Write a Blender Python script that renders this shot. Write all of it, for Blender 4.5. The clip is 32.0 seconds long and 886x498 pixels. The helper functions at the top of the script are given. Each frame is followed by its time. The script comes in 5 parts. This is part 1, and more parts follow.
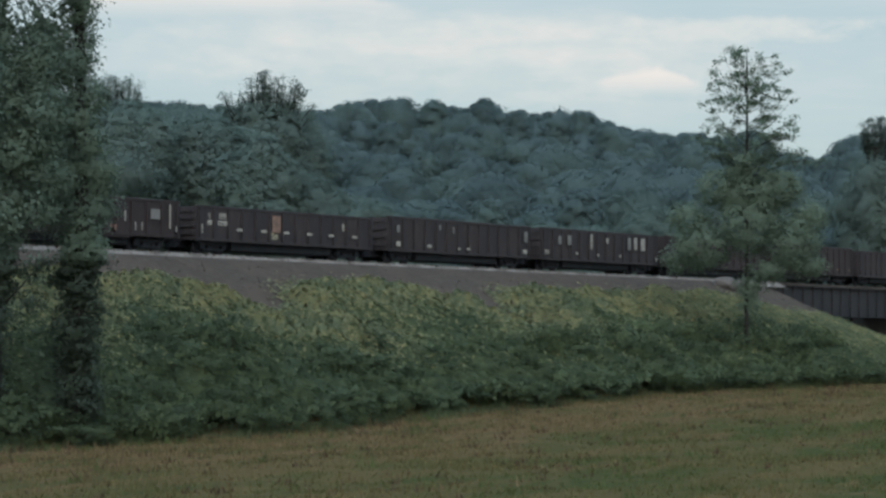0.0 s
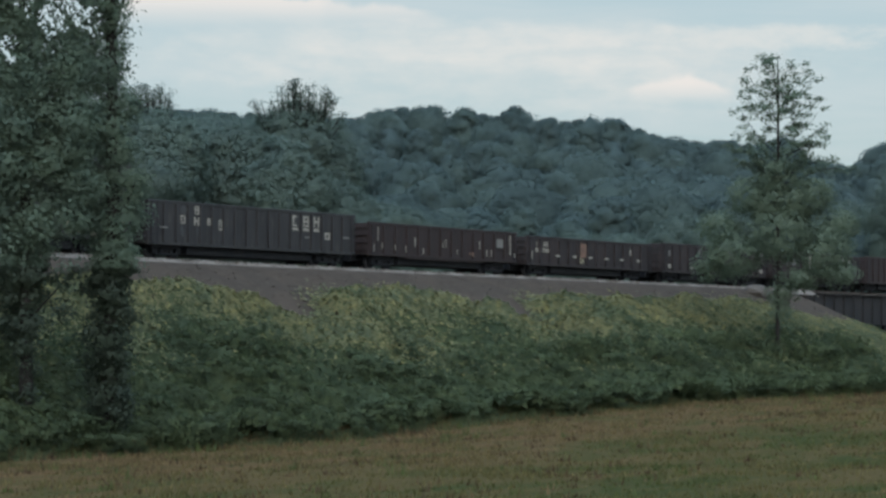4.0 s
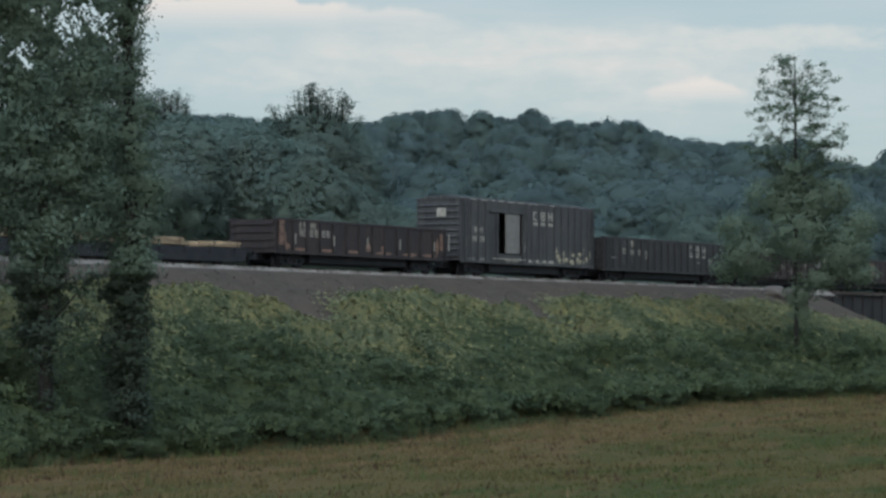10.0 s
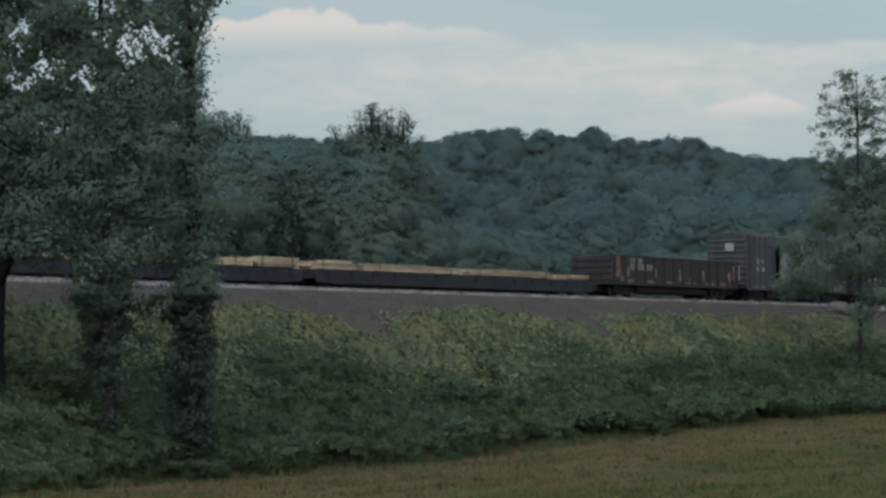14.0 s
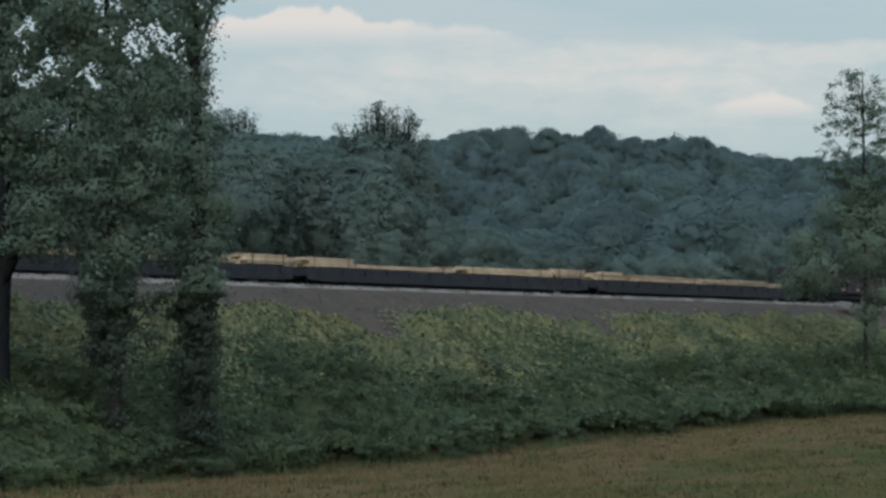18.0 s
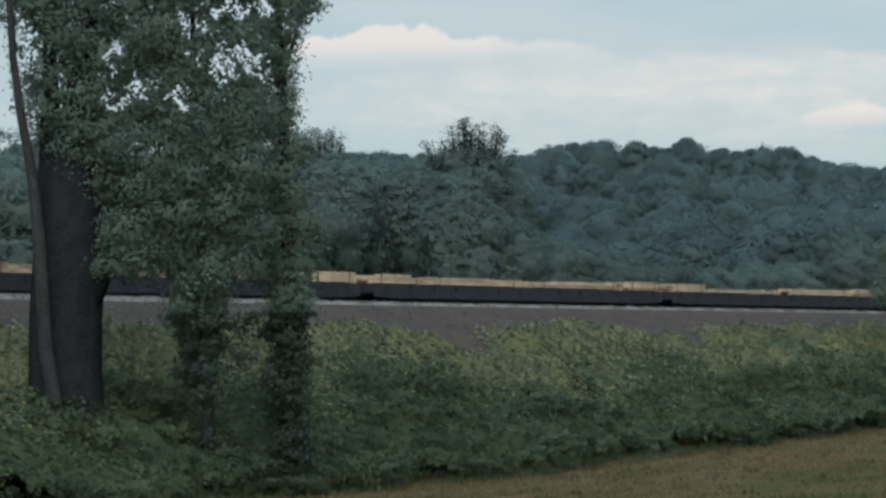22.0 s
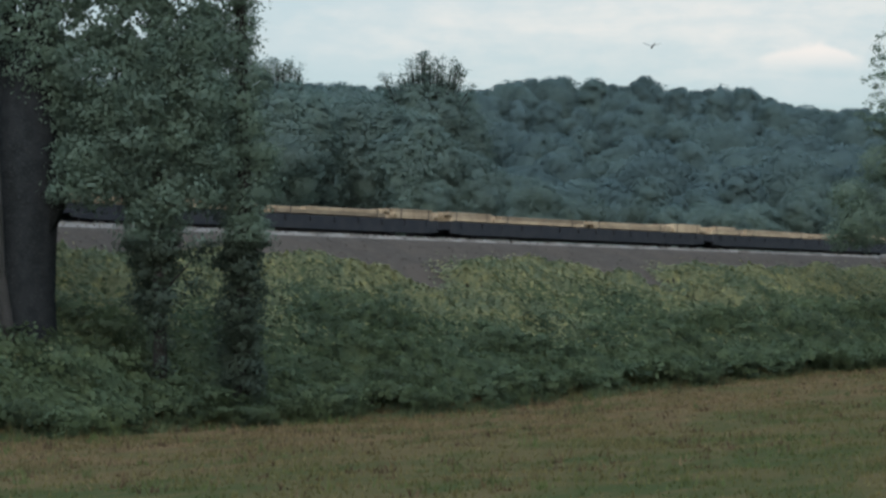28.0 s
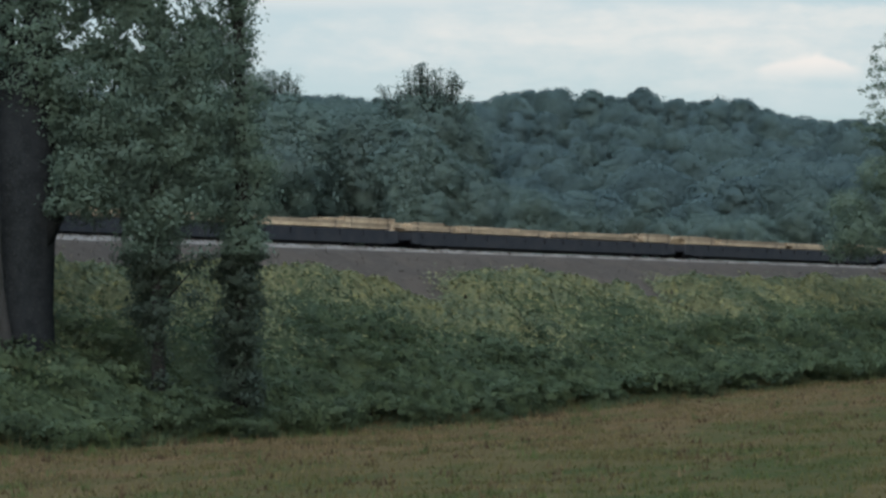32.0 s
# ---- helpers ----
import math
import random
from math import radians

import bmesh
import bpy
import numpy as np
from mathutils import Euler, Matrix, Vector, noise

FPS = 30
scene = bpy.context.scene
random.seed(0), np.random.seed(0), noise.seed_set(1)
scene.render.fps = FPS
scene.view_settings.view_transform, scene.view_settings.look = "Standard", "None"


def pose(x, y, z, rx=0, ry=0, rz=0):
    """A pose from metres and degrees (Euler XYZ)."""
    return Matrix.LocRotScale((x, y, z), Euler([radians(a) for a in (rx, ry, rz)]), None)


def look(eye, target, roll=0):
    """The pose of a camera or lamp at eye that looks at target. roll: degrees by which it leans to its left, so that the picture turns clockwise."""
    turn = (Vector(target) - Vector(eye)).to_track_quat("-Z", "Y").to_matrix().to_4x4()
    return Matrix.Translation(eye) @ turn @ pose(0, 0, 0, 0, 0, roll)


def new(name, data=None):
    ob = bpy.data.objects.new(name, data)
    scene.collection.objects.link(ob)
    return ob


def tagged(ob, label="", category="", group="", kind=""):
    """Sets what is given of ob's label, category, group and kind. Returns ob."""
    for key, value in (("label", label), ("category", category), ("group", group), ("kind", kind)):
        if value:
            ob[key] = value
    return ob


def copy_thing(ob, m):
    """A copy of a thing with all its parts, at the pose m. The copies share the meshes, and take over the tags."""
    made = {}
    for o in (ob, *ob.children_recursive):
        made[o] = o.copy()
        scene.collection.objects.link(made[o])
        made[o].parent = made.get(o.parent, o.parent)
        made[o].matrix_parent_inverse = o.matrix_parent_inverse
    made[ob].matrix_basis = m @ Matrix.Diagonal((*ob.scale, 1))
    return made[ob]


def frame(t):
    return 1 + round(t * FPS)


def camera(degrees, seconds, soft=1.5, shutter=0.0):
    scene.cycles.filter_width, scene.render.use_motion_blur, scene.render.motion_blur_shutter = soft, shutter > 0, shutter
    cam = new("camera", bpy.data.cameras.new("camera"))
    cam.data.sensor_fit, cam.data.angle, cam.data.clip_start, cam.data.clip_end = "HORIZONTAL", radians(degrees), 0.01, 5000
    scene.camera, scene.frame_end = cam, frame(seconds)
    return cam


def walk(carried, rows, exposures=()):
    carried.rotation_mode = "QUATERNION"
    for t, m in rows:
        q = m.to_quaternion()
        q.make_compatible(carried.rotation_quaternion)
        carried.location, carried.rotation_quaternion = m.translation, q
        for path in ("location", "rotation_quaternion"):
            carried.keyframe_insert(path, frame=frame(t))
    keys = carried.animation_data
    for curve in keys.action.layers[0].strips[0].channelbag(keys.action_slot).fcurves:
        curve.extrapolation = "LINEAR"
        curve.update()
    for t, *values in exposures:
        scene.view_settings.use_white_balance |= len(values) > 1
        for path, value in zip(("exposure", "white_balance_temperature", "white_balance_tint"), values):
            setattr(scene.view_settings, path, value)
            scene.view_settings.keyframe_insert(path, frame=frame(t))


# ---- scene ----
# The world runs along the railway: x along the track, y across it, the field is at z = 0.
EYE = (0.0, -74.45, 4.3)
HEADING = 31.784          # degrees from the x axis at which the lens looks when its turn is 0
RAIL = 7.85               # top of the rails
TRACK_Y = 1.5             # middle of the track


def view(turn, tilt, roll):
    """Turn to the right, tilt upwards and lean, in degrees, of a camera held at one place."""
    a, e = radians(HEADING - turn), radians(tilt)
    way = Vector((math.cos(a) * math.cos(e), math.sin(a) * math.cos(e), math.sin(e)))
    return look(EYE, Vector(EYE) + 100 * way, roll)


cam = camera(19.85, 32.0, soft=2.8)
TURNS = (
    (0, 1.181, 1.774, 0.366), (0.5, 1.157, 1.972, 0.297), (1, 1.099, 1.952, 0.304),
    (1.5, 1.186, 1.815, 0.321), (2, 1.189, 1.680, 0.410), (2.5, 0.978, 1.716, 0.482),
    (3, 0.772, 1.955, 0.396), (3.5, 0.603, 2.024, 0.363), (5.5, 0.214, 1.584, 0.483),
    (6, 0.101, 1.727, 0.419), (6.5, -0.087, 1.933, 0.209), (7, -0.104, 2.215, 0.010),
    (7.5, -0.052, 2.378, -0.173), (8, 0.017, 2.431, -0.139), (8.5, -0.068, 2.378, -0.061),
    (9, -0.000, 2.234, 0.036), (9.5, 0.171, 2.133, -0.021), (10, 0.080, 2.021, -0.027),
    (10.5, -0.088, 1.992, 0.045), (11, -0.377, 2.274, -0.045), (11.5, -0.585, 2.478, -0.366),
    (12, -0.796, 2.714, -0.498), (12.5, -1.125, 2.928, -0.686), (13, -1.378, 2.925, -0.877),
    (13.5, -1.398, 2.738, -0.709), (14, -1.322, 2.454, -0.452), (14.5, -1.511, 2.344, -0.239),
    (16.5, -1.628, 2.208, 0.005), (17, -1.516, 2.309, -0.124), (17.5, -1.414, 2.360, -0.178),
    (18, -1.441, 2.421, -0.266), (18.5, -1.677, 2.515, -0.221), (19, -1.868, 2.689, -0.393),
    (19.5, -2.100, 2.818, -0.657), (20, -2.641, 2.863, -0.833), (20.5, -3.205, 2.788, -1.041),
    (21, -3.444, 2.792, -1.009), (21.5, -3.401, 2.892, -1.250), (22, -3.452, 2.809, -1.207),
    (22.5, -3.525, 2.793, -1.324), (23, -3.545, 2.846, -1.393), (23.5, -3.574, 2.918, -1.498),
    (24, -3.661, 2.813, -1.143), (24.5, -3.558, 2.663, -0.701), (26.5, -3.167, 1.869, -0.306),
    (27, -2.925, 1.582, -0.206), (27.5, -2.668, 1.407, -0.176), (28, -2.461, 1.296, 0.025),
    (28.5, -2.303, 1.296, 0.164), (29, -2.364, 1.266, 0.216), (29.5, -2.393, 1.333, 0.263),
    (30, -2.417, 1.467, 0.127), (30.5, -2.468, 1.600, 0.095), (31, -2.509, 1.718, -0.089),
    (31.5, -2.488, 1.720, -0.155), (32, -2.416, 1.563, -0.135),)
walk(cam, [(t, view(a, b, c)) for t, a, b, c in TURNS], exposures=[(0, 0.33), (1, 0.03), (2, 0.29), (3, 0.32), (6, 0.29), (7, 0.27), (8, 0.05), (9, 0.21), (10, 0.22), (11, 0.22), (12, 0.05), (13, 0.03), (14, 0.01), (17, 0.21), (18, 0.15), (19, 0.03), (20, 0.04), (21, 0.23), (22, 0.27), (24, 0.29), (27, 0.4), (29, 0.45), (30, 0.46), (32, 0.4)])

# ---- light ----
SUN_HEIGHT, SUN_AZIMUTH = 33.0, 214.0    # degrees; azimuth is that of the sun, from the x axis
TO_SUN = Vector((math.cos(radians(SUN_AZIMUTH)) * math.cos(radians(SUN_HEIGHT)), math.sin(radians(SUN_AZIMUTH)) * math.cos(radians(SUN_HEIGHT)), math.sin(radians(SUN_HEIGHT))))
world = bpy.data.worlds.new("sky")
scene.world = world
world.use_nodes = True


class Nodes:
    """Short hand for node trees."""

    def __init__(self, tree):
        self.tree = tree

    def add(self, kind, inputs=None):
        n = self.tree.nodes.new(kind)
        for k, v in (inputs or {}).items():
            self.plug(n, k, v)
        return n

    def plug(self, n, k, v):
        if isinstance(v, bpy.types.NodeSocket):
            self.tree.links.new(v, n.inputs[k])
        else:
            n.inputs[k].default_value = v

    def math(self, op, a, b=0.0, c=0.0):
        n = self.add("ShaderNodeMath")
        n.operation = op
        for i, v in enumerate((a, b, c)):
            self.plug(n, i, v)
        return n.outputs[0]

    def mix(self, fac, a, b, blend="MIX"):
        n = self.add("ShaderNodeMix")
        n.data_type, n.blend_type = "RGBA", blend
        self.plug(n, 0, fac)
        self.plug(n, 6, a)
        self.plug(n, 7, b)
        return n.outputs[2]

    def ramp(self, fac, lo, hi):
        n = self.add("ShaderNodeMapRange", {"Value": fac, "From Min": lo, "From Max": hi})
        n.interpolation_type = "SMOOTHSTEP"
        return n.outputs[0]

    def noise(self, vec, scale, detail=4.0, rough=0.55, distortion=0.0):
        n = self.add("ShaderNodeTexNoise", {"Vector": vec, "Scale": scale, "Detail": detail, "Roughness": rough, "Distortion": distortion})
        return n.outputs["Fac"]


def rgb(r, g, b):
    return (r, g, b, 1.0)


def build_sky():
    tree = world.node_tree
    tree.nodes.clear()
    n = Nodes(tree)
    sky = n.add("ShaderNodeTexSky")
    sky.sky_type, sky.sun_disc = "NISHITA", False
    sky.sun_elevation, sky.sun_rotation = radians(SUN_HEIGHT), radians(90 - SUN_AZIMUTH)
    sky.air_density, sky.dust_density, sky.ozone_density = 1.0, 2.0, 1.0
    co = n.add("ShaderNodeTexCoord").outputs["Generated"]
    sep = n.add("ShaderNodeSeparateXYZ", {0: co})
    x, y, z = sep.outputs
    # bearing to the left of the lens's heading and height, both in radians
    bearing = n.math("SUBTRACT", n.math("ARCTAN2", y, x), radians(HEADING))
    height = n.math("ARCSINE", z)
    # stretched layers of cloud
    flat = n.add("ShaderNodeCombineXYZ", {0: n.math("MULTIPLY", bearing, 3.0), 1: n.math("MULTIPLY", n.math("ADD", height, n.math("MULTIPLY", bearing, -0.03)), 22.0)}).outputs[0]
    streaks = n.noise(flat, 2.6, 8.0, 0.6, 0.4)
    veil = n.ramp(streaks, 0.34, 0.66)
    fine = n.add("ShaderNodeCombineXYZ", {0: n.math("MULTIPLY", bearing, 40.0), 1: n.math("MULTIPLY", height, 90.0)}).outputs[0]
    puffs = n.noise(fine, 1.4, 8.0, 0.62)
    knobs = n.noise(n.add("ShaderNodeCombineXYZ", {0: n.math("MULTIPLY", bearing, 62.0), 1: n.math("MULTIPLY", height, 40.0)}).outputs[0], 1.0, 4.0, 0.45)

    def bank(b0, h0, bw, hw, hard, rag=2.2):
        """A smeared layer of cloud round one bearing and height, with a ragged edge."""
        db = n.math("DIVIDE", n.math("SUBTRACT", bearing, b0), bw)
        dh = n.math("DIVIDE", n.math("SUBTRACT", height, h0), hw)
        dh = n.math("ADD", n.math("MAXIMUM", dh, 0.0), n.math("MULTIPLY", n.math("MINIMUM", dh, 0.0), 0.38))
        d = n.math("ADD", n.math("MULTIPLY", db, db), n.math("MULTIPLY", dh, dh))
        return n.ramp(n.math("SUBTRACT", n.math("ADD", 1.0, n.math("MULTIPLY", n.math("SUBTRACT", puffs, 0.5), rag)), d), 0.0, hard)

    def cumulus(b0, h0, bw, hw, depth, crisp=0.3):
        """A heap of cumulus: a knobbly top edge over a base that fades downwards."""
        db = n.math("DIVIDE", n.math("SUBTRACT", bearing, b0), bw)
        q = n.math("SUBTRACT", 1.0, n.math("MULTIPLY", db, db))
        arch = n.math("SQRT", n.math("MAXIMUM", q, 0.0))
        edge = n.math("ADD", h0, n.math("MULTIPLY", n.math("MULTIPLY", arch, hw), n.math("ADD", -0.2, n.math("MULTIPLY", knobs, 2.2))))
        top = n.ramp(n.math("SUBTRACT", edge, height), 0.0, hw * crisp)
        low = n.math("SUBTRACT", 1.0, n.ramp(n.math("SUBTRACT", h0, height), -0.6 * depth, depth))
        return n.math("MULTIPLY", n.math("MULTIPLY", top, low), n.ramp(q, 0.0, 0.5))

    heaps = n.math("MULTIPLY", cumulus(0.078, 0.1275, 0.05, 0.0095, 0.009), 0.85)
    heaps = n.math("MAXIMUM", heaps, n.math("MULTIPLY", cumulus(0.04, 0.1265, 0.05, 0.006, 0.007, 0.6), 0.6))
    heaps = n.math("MAXIMUM", heaps, n.math("MULTIPLY", cumulus(-0.102, 0.0965, 0.023, 0.0065, 0.006, 0.5), 0.8))
    band = n.math("MULTIPLY", bank(-0.03, 0.1135, 0.16, 0.013, 1.6, 1.4), n.math("ADD", 0.55, n.math("MULTIPLY", veil, 0.45)))
    band = n.math("MAXIMUM", band, n.math("MULTIPLY", bank(-0.13, 0.1195, 0.075, 0.004, 1.3, 2.6), 0.6))
    band = n.math("MAXIMUM", band, n.math("MULTIPLY", bank(-0.06, 0.118, 0.03, 0.003, 1.3, 2.6), 0.45))
    blue = n.mix(0.75, sky.outputs[0], rgb(4.65, 5.8, 6.12))
    col = n.mix(n.math("MULTIPLY", veil, 0.4), blue, rgb(5.9, 6.45, 6.6))
    col = n.mix(band, col, rgb(7.5, 7.3, 6.95))
    col = n.mix(heaps, col, rgb(8.0, 7.5, 7.1))
    # the sky is brighter round the veiled sun
    sunward = n.add("ShaderNodeVectorMath", {0: co, 1: tuple(TO_SUN)})
    sunward.operation = "DOT_PRODUCT"
    glow = n.math("ADD", 1.0, n.math("MULTIPLY", n.ramp(sunward.outputs["Value"], -0.2, 1.0), 1.1))
    col = n.mix(1.0, col, n.add("ShaderNodeCombineXYZ", {0: glow, 1: glow, 2: glow}).outputs[0], "MULTIPLY")
    # the veiled sky is brighter and bluer overhead than at the horizon
    overhead = n.mix(n.ramp(height, 0.17, 1.1), rgb(0.94, 0.94, 0.94), rgb(1.5, 1.69, 2.08))
    col = n.mix(1.0, col, overhead, "MULTIPLY")
    back = n.add("ShaderNodeBackground", {"Color": col, "Strength": 0.0935})
    out = n.add("ShaderNodeOutputWorld", {"Surface": back.outputs[0]})


build_sky()
sun = new("sun", bpy.data.lights.new("sun", "SUN"))
sun.data.energy, sun.data.angle, sun.data.color = 1.0, radians(50), (1.0, 0.98, 0.95)
sun.matrix_world = look((0, 0, 60), Vector((0, 0, 60)) - TO_SUN)


# ---- materials ----
def material(name, base, rough=0.8, metal=0.0, second=None, scale=3.0, third=None, fine=0.0, lo=0.42, hi=0.6, bump=0.0, island=0.0, seep=0.0, random_object=0.0, spec=0.5, stretch=(1, 1, 1), relief=0.05, swath=None):
    """A surface of two or three colours mixed by coarse and fine noise, in metres."""
    m = bpy.data.materials.new(name)
    m.use_nodes = True
    m.node_tree.nodes.clear()
    n = Nodes(m.node_tree)
    geo = n.add("ShaderNodeNewGeometry")
    pos = n.add("ShaderNodeTexCoord").outputs["Object"]
    if stretch != (1, 1, 1):
        scaled = n.add("ShaderNodeVectorMath", {0: pos, 1: stretch})
        scaled.operation = "MULTIPLY"
        pos = scaled.outputs[0]
    col = rgb(*base)
    coarse = n.noise(pos, scale, 5.0, 0.6)
    if second:
        col = n.mix(n.ramp(coarse, lo, hi), col, rgb(*second))
    if third:
        col = n.mix(n.ramp(n.noise(pos, fine or scale * 7, 4.0, 0.65), 0.5, 0.72), col, rgb(*third))
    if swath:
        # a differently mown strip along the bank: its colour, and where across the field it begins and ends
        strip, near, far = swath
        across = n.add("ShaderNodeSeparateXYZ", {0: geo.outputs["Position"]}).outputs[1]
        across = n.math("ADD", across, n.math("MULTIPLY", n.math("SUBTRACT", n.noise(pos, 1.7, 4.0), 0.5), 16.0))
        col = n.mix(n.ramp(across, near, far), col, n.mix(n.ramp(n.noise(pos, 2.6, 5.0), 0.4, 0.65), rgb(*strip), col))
    if island:
        v = n.math("ADD", 1.0 - island, n.math("MULTIPLY", geo.outputs["Random Per Island"], 2 * island))
        col = n.mix(1.0, col, n.add("ShaderNodeCombineXYZ", {0: v, 1: v, 2: v}).outputs[0], "MULTIPLY")
    if random_object:
        r = n.add("ShaderNodeObjectInfo").outputs["Random"]
        v = n.math("ADD", 1.0 - random_object, n.math("MULTIPLY", r, 2 * random_object))
        col = n.mix(1.0, col, n.add("ShaderNodeCombineXYZ", {0: v, 1: v, 2: v}).outputs[0], "MULTIPLY")
    p = n.add("ShaderNodeBsdfPrincipled", {"Base Color": col, "Roughness": rough, "Metallic": metal, "Specular IOR Level": spec})
    if bump:
        b = n.add("ShaderNodeBump", {"Strength": bump, "Distance": relief, "Height": n.noise(pos, (fine or scale * 7), 4.0, 0.6)})
        n.plug(p, "Normal", b.outputs[0])
    shader = p.outputs[0]
    if seep:
        t = n.add("ShaderNodeBsdfTranslucent", {"Color": col})
        shader = n.add("ShaderNodeMixShader", {0: seep, 1: shader, 2: t.outputs[0]}).outputs[0]
    n.add("ShaderNodeOutputMaterial", {"Surface": shader})
    return m


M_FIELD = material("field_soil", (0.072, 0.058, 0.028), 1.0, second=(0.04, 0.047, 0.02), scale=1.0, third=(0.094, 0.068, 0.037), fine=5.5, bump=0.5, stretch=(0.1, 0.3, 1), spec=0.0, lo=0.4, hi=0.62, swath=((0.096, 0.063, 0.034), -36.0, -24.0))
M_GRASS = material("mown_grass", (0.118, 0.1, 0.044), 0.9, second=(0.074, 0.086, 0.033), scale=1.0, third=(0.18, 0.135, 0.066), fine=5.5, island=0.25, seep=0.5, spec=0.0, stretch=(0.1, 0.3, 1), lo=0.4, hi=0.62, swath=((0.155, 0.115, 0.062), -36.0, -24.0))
M_BANK = material("bank_soil", (0.049, 0.04, 0.033), 0.95, second=(0.058, 0.046, 0.037), scale=0.5, third=(0.068, 0.057, 0.047), fine=3.0, bump=0.8, spec=0.05)
M_FLOOR = material("forest_floor", (0.03, 0.045, 0.034), 0.95, second=(0.024, 0.038, 0.03), scale=0.1, bump=0.3)
M_STONES = material("ballast_stone", (0.14, 0.122, 0.104), 0.9, second=(0.1, 0.086, 0.073), scale=1.2, third=(0.188, 0.168, 0.147), fine=9.0, island=0.3, bump=0.5)
M_BARK = material("bark", (0.03, 0.028, 0.026), 0.95, second=(0.022, 0.021, 0.019), scale=2.0, third=(0.046, 0.042, 0.038), fine=11.0, bump=1.0, spec=0.1)
# a darker bark, for the old tree's trunk and limbs
M_BARK_DARK = material("dark_bark", (0.018, 0.019, 0.0195), 0.95, second=(0.013, 0.014, 0.0145), scale=2.0, third=(0.028, 0.029, 0.028), fine=9.0, bump=1.0, spec=0.0)
M_ROCK = material("brown_rock", (0.06, 0.049, 0.04), 0.9, second=(0.038, 0.029, 0.023), scale=1.5, third=(0.07, 0.054, 0.043), fine=6.0, bump=0.8, spec=0.1)
M_BOULDER = material("weathered_boulder", (0.075, 0.064, 0.055), 0.9, second=(0.05, 0.043, 0.037), scale=1.5, third=(0.1, 0.086, 0.074), fine=6.0, bump=0.8)
M_IVY = material("ivy_leaf", (0.05, 0.068, 0.05), 0.6, second=(0.054, 0.072, 0.05), scale=0.7, island=0.06, seep=0.5, spec=0.2)
M_LEAF = material("tree_leaf", (0.118, 0.162, 0.126), 0.7, second=(0.13, 0.175, 0.128), scale=0.5, island=0.04, seep=0.5, spec=0.15)
M_LEAF_LIGHT = material("light_leaf", (0.138, 0.182, 0.132), 0.6, second=(0.15, 0.194, 0.136), scale=0.5, island=0.1, seep=0.55, spec=0.2)
# woods and hill: the third colour paints dark gaps between leaf clumps
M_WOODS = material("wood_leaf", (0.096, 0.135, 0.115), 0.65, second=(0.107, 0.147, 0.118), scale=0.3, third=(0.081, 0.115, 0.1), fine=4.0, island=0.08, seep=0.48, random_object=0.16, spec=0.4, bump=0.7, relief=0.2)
# the bluish haze of distance is mixed into the hill's leaf colours
M_FAR = material("hazed_far_leaf", (0.078, 0.115, 0.112), 0.75, second=(0.092, 0.132, 0.12), scale=0.09, third=(0.068, 0.1, 0.1), fine=2.0, island=0.06, seep=0.5, spec=0.3, bump=0.5, relief=0.3)
# third colour: pale yellow highlights of the vine clusters, painted in
M_VINE = material("vine_leaf", (0.19, 0.188, 0.096), 0.6, second=(0.122, 0.142, 0.083), scale=0.45, third=(0.31, 0.275, 0.114), fine=2.2, island=0.15, seep=0.45, spec=0.12)
M_BUSH = material("bush_leaf", (0.057, 0.078, 0.044), 0.65, second=(0.076, 0.099, 0.05), scale=0.6, island=0.2, seep=0.45, random_object=0.24, spec=0.12)
M_WEED = material("weed_leaf", (0.076, 0.099, 0.05), 0.65, second=(0.057, 0.079, 0.043), scale=0.35, third=(0.104, 0.124, 0.058), fine=1.2, island=0.2, seep=0.45, spec=0.12)
M_FIELD_WEED = material("field_weed_leaf", (0.092, 0.115, 0.042), 0.75, second=(0.075, 0.095, 0.04), scale=0.5, island=0.2, seep=0.5, spec=0.05)
M_DEAD = material("dead_stalk", (0.06, 0.04, 0.026), 0.9, second=(0.12, 0.088, 0.05), scale=0.4, island=0.3, seep=0.3, spec=0.0)
M_RUST = material("rusty_brown_steel", (0.021, 0.0185, 0.02), 0.7, second=(0.028, 0.022, 0.0225), scale=0.8, third=(0.046, 0.033, 0.03), fine=3.5, bump=0.2, spec=0.25, stretch=(2.4, 2.4, 0.35))
M_RUST_RED = material("red_brown_steel", (0.025, 0.0185, 0.019), 0.7, second=(0.021, 0.0165, 0.017), scale=0.8, third=(0.04, 0.025, 0.022), fine=3.5, bump=0.2, spec=0.25, stretch=(2.4, 2.4, 0.35))
M_GREY_STEEL = material("grey_painted_steel", (0.042, 0.043, 0.046), 0.6, second=(0.028, 0.029, 0.032), scale=0.9, third=(0.07, 0.063, 0.056), fine=2.6, bump=0.2, spec=0.3, stretch=(2.4, 2.4, 0.3))
M_GREY_DARK = material("dark_grey_steel", (0.026, 0.0255, 0.027), 0.65, second=(0.019, 0.019, 0.0205), scale=0.9, third=(0.05, 0.044, 0.04), fine=2.6, bump=0.2, spec=0.3, stretch=(2.4, 2.4, 0.3))
M_DOOR = material("pale_grey_paint", (0.135, 0.13, 0.122), 0.6, second=(0.11, 0.105, 0.098), scale=1.1, third=(0.095, 0.082, 0.07), fine=6.0)
M_DARK = material("black_steel", (0.017, 0.0185, 0.0225), 0.7, second=(0.024, 0.0245, 0.0275), scale=1.5, bump=0.2, spec=0.15)
M_WHITE = material("worn_white_paint", (0.3, 0.28, 0.24), 0.7, second=(0.19, 0.175, 0.15), scale=4.0, third=(0.09, 0.075, 0.062), fine=14.0)
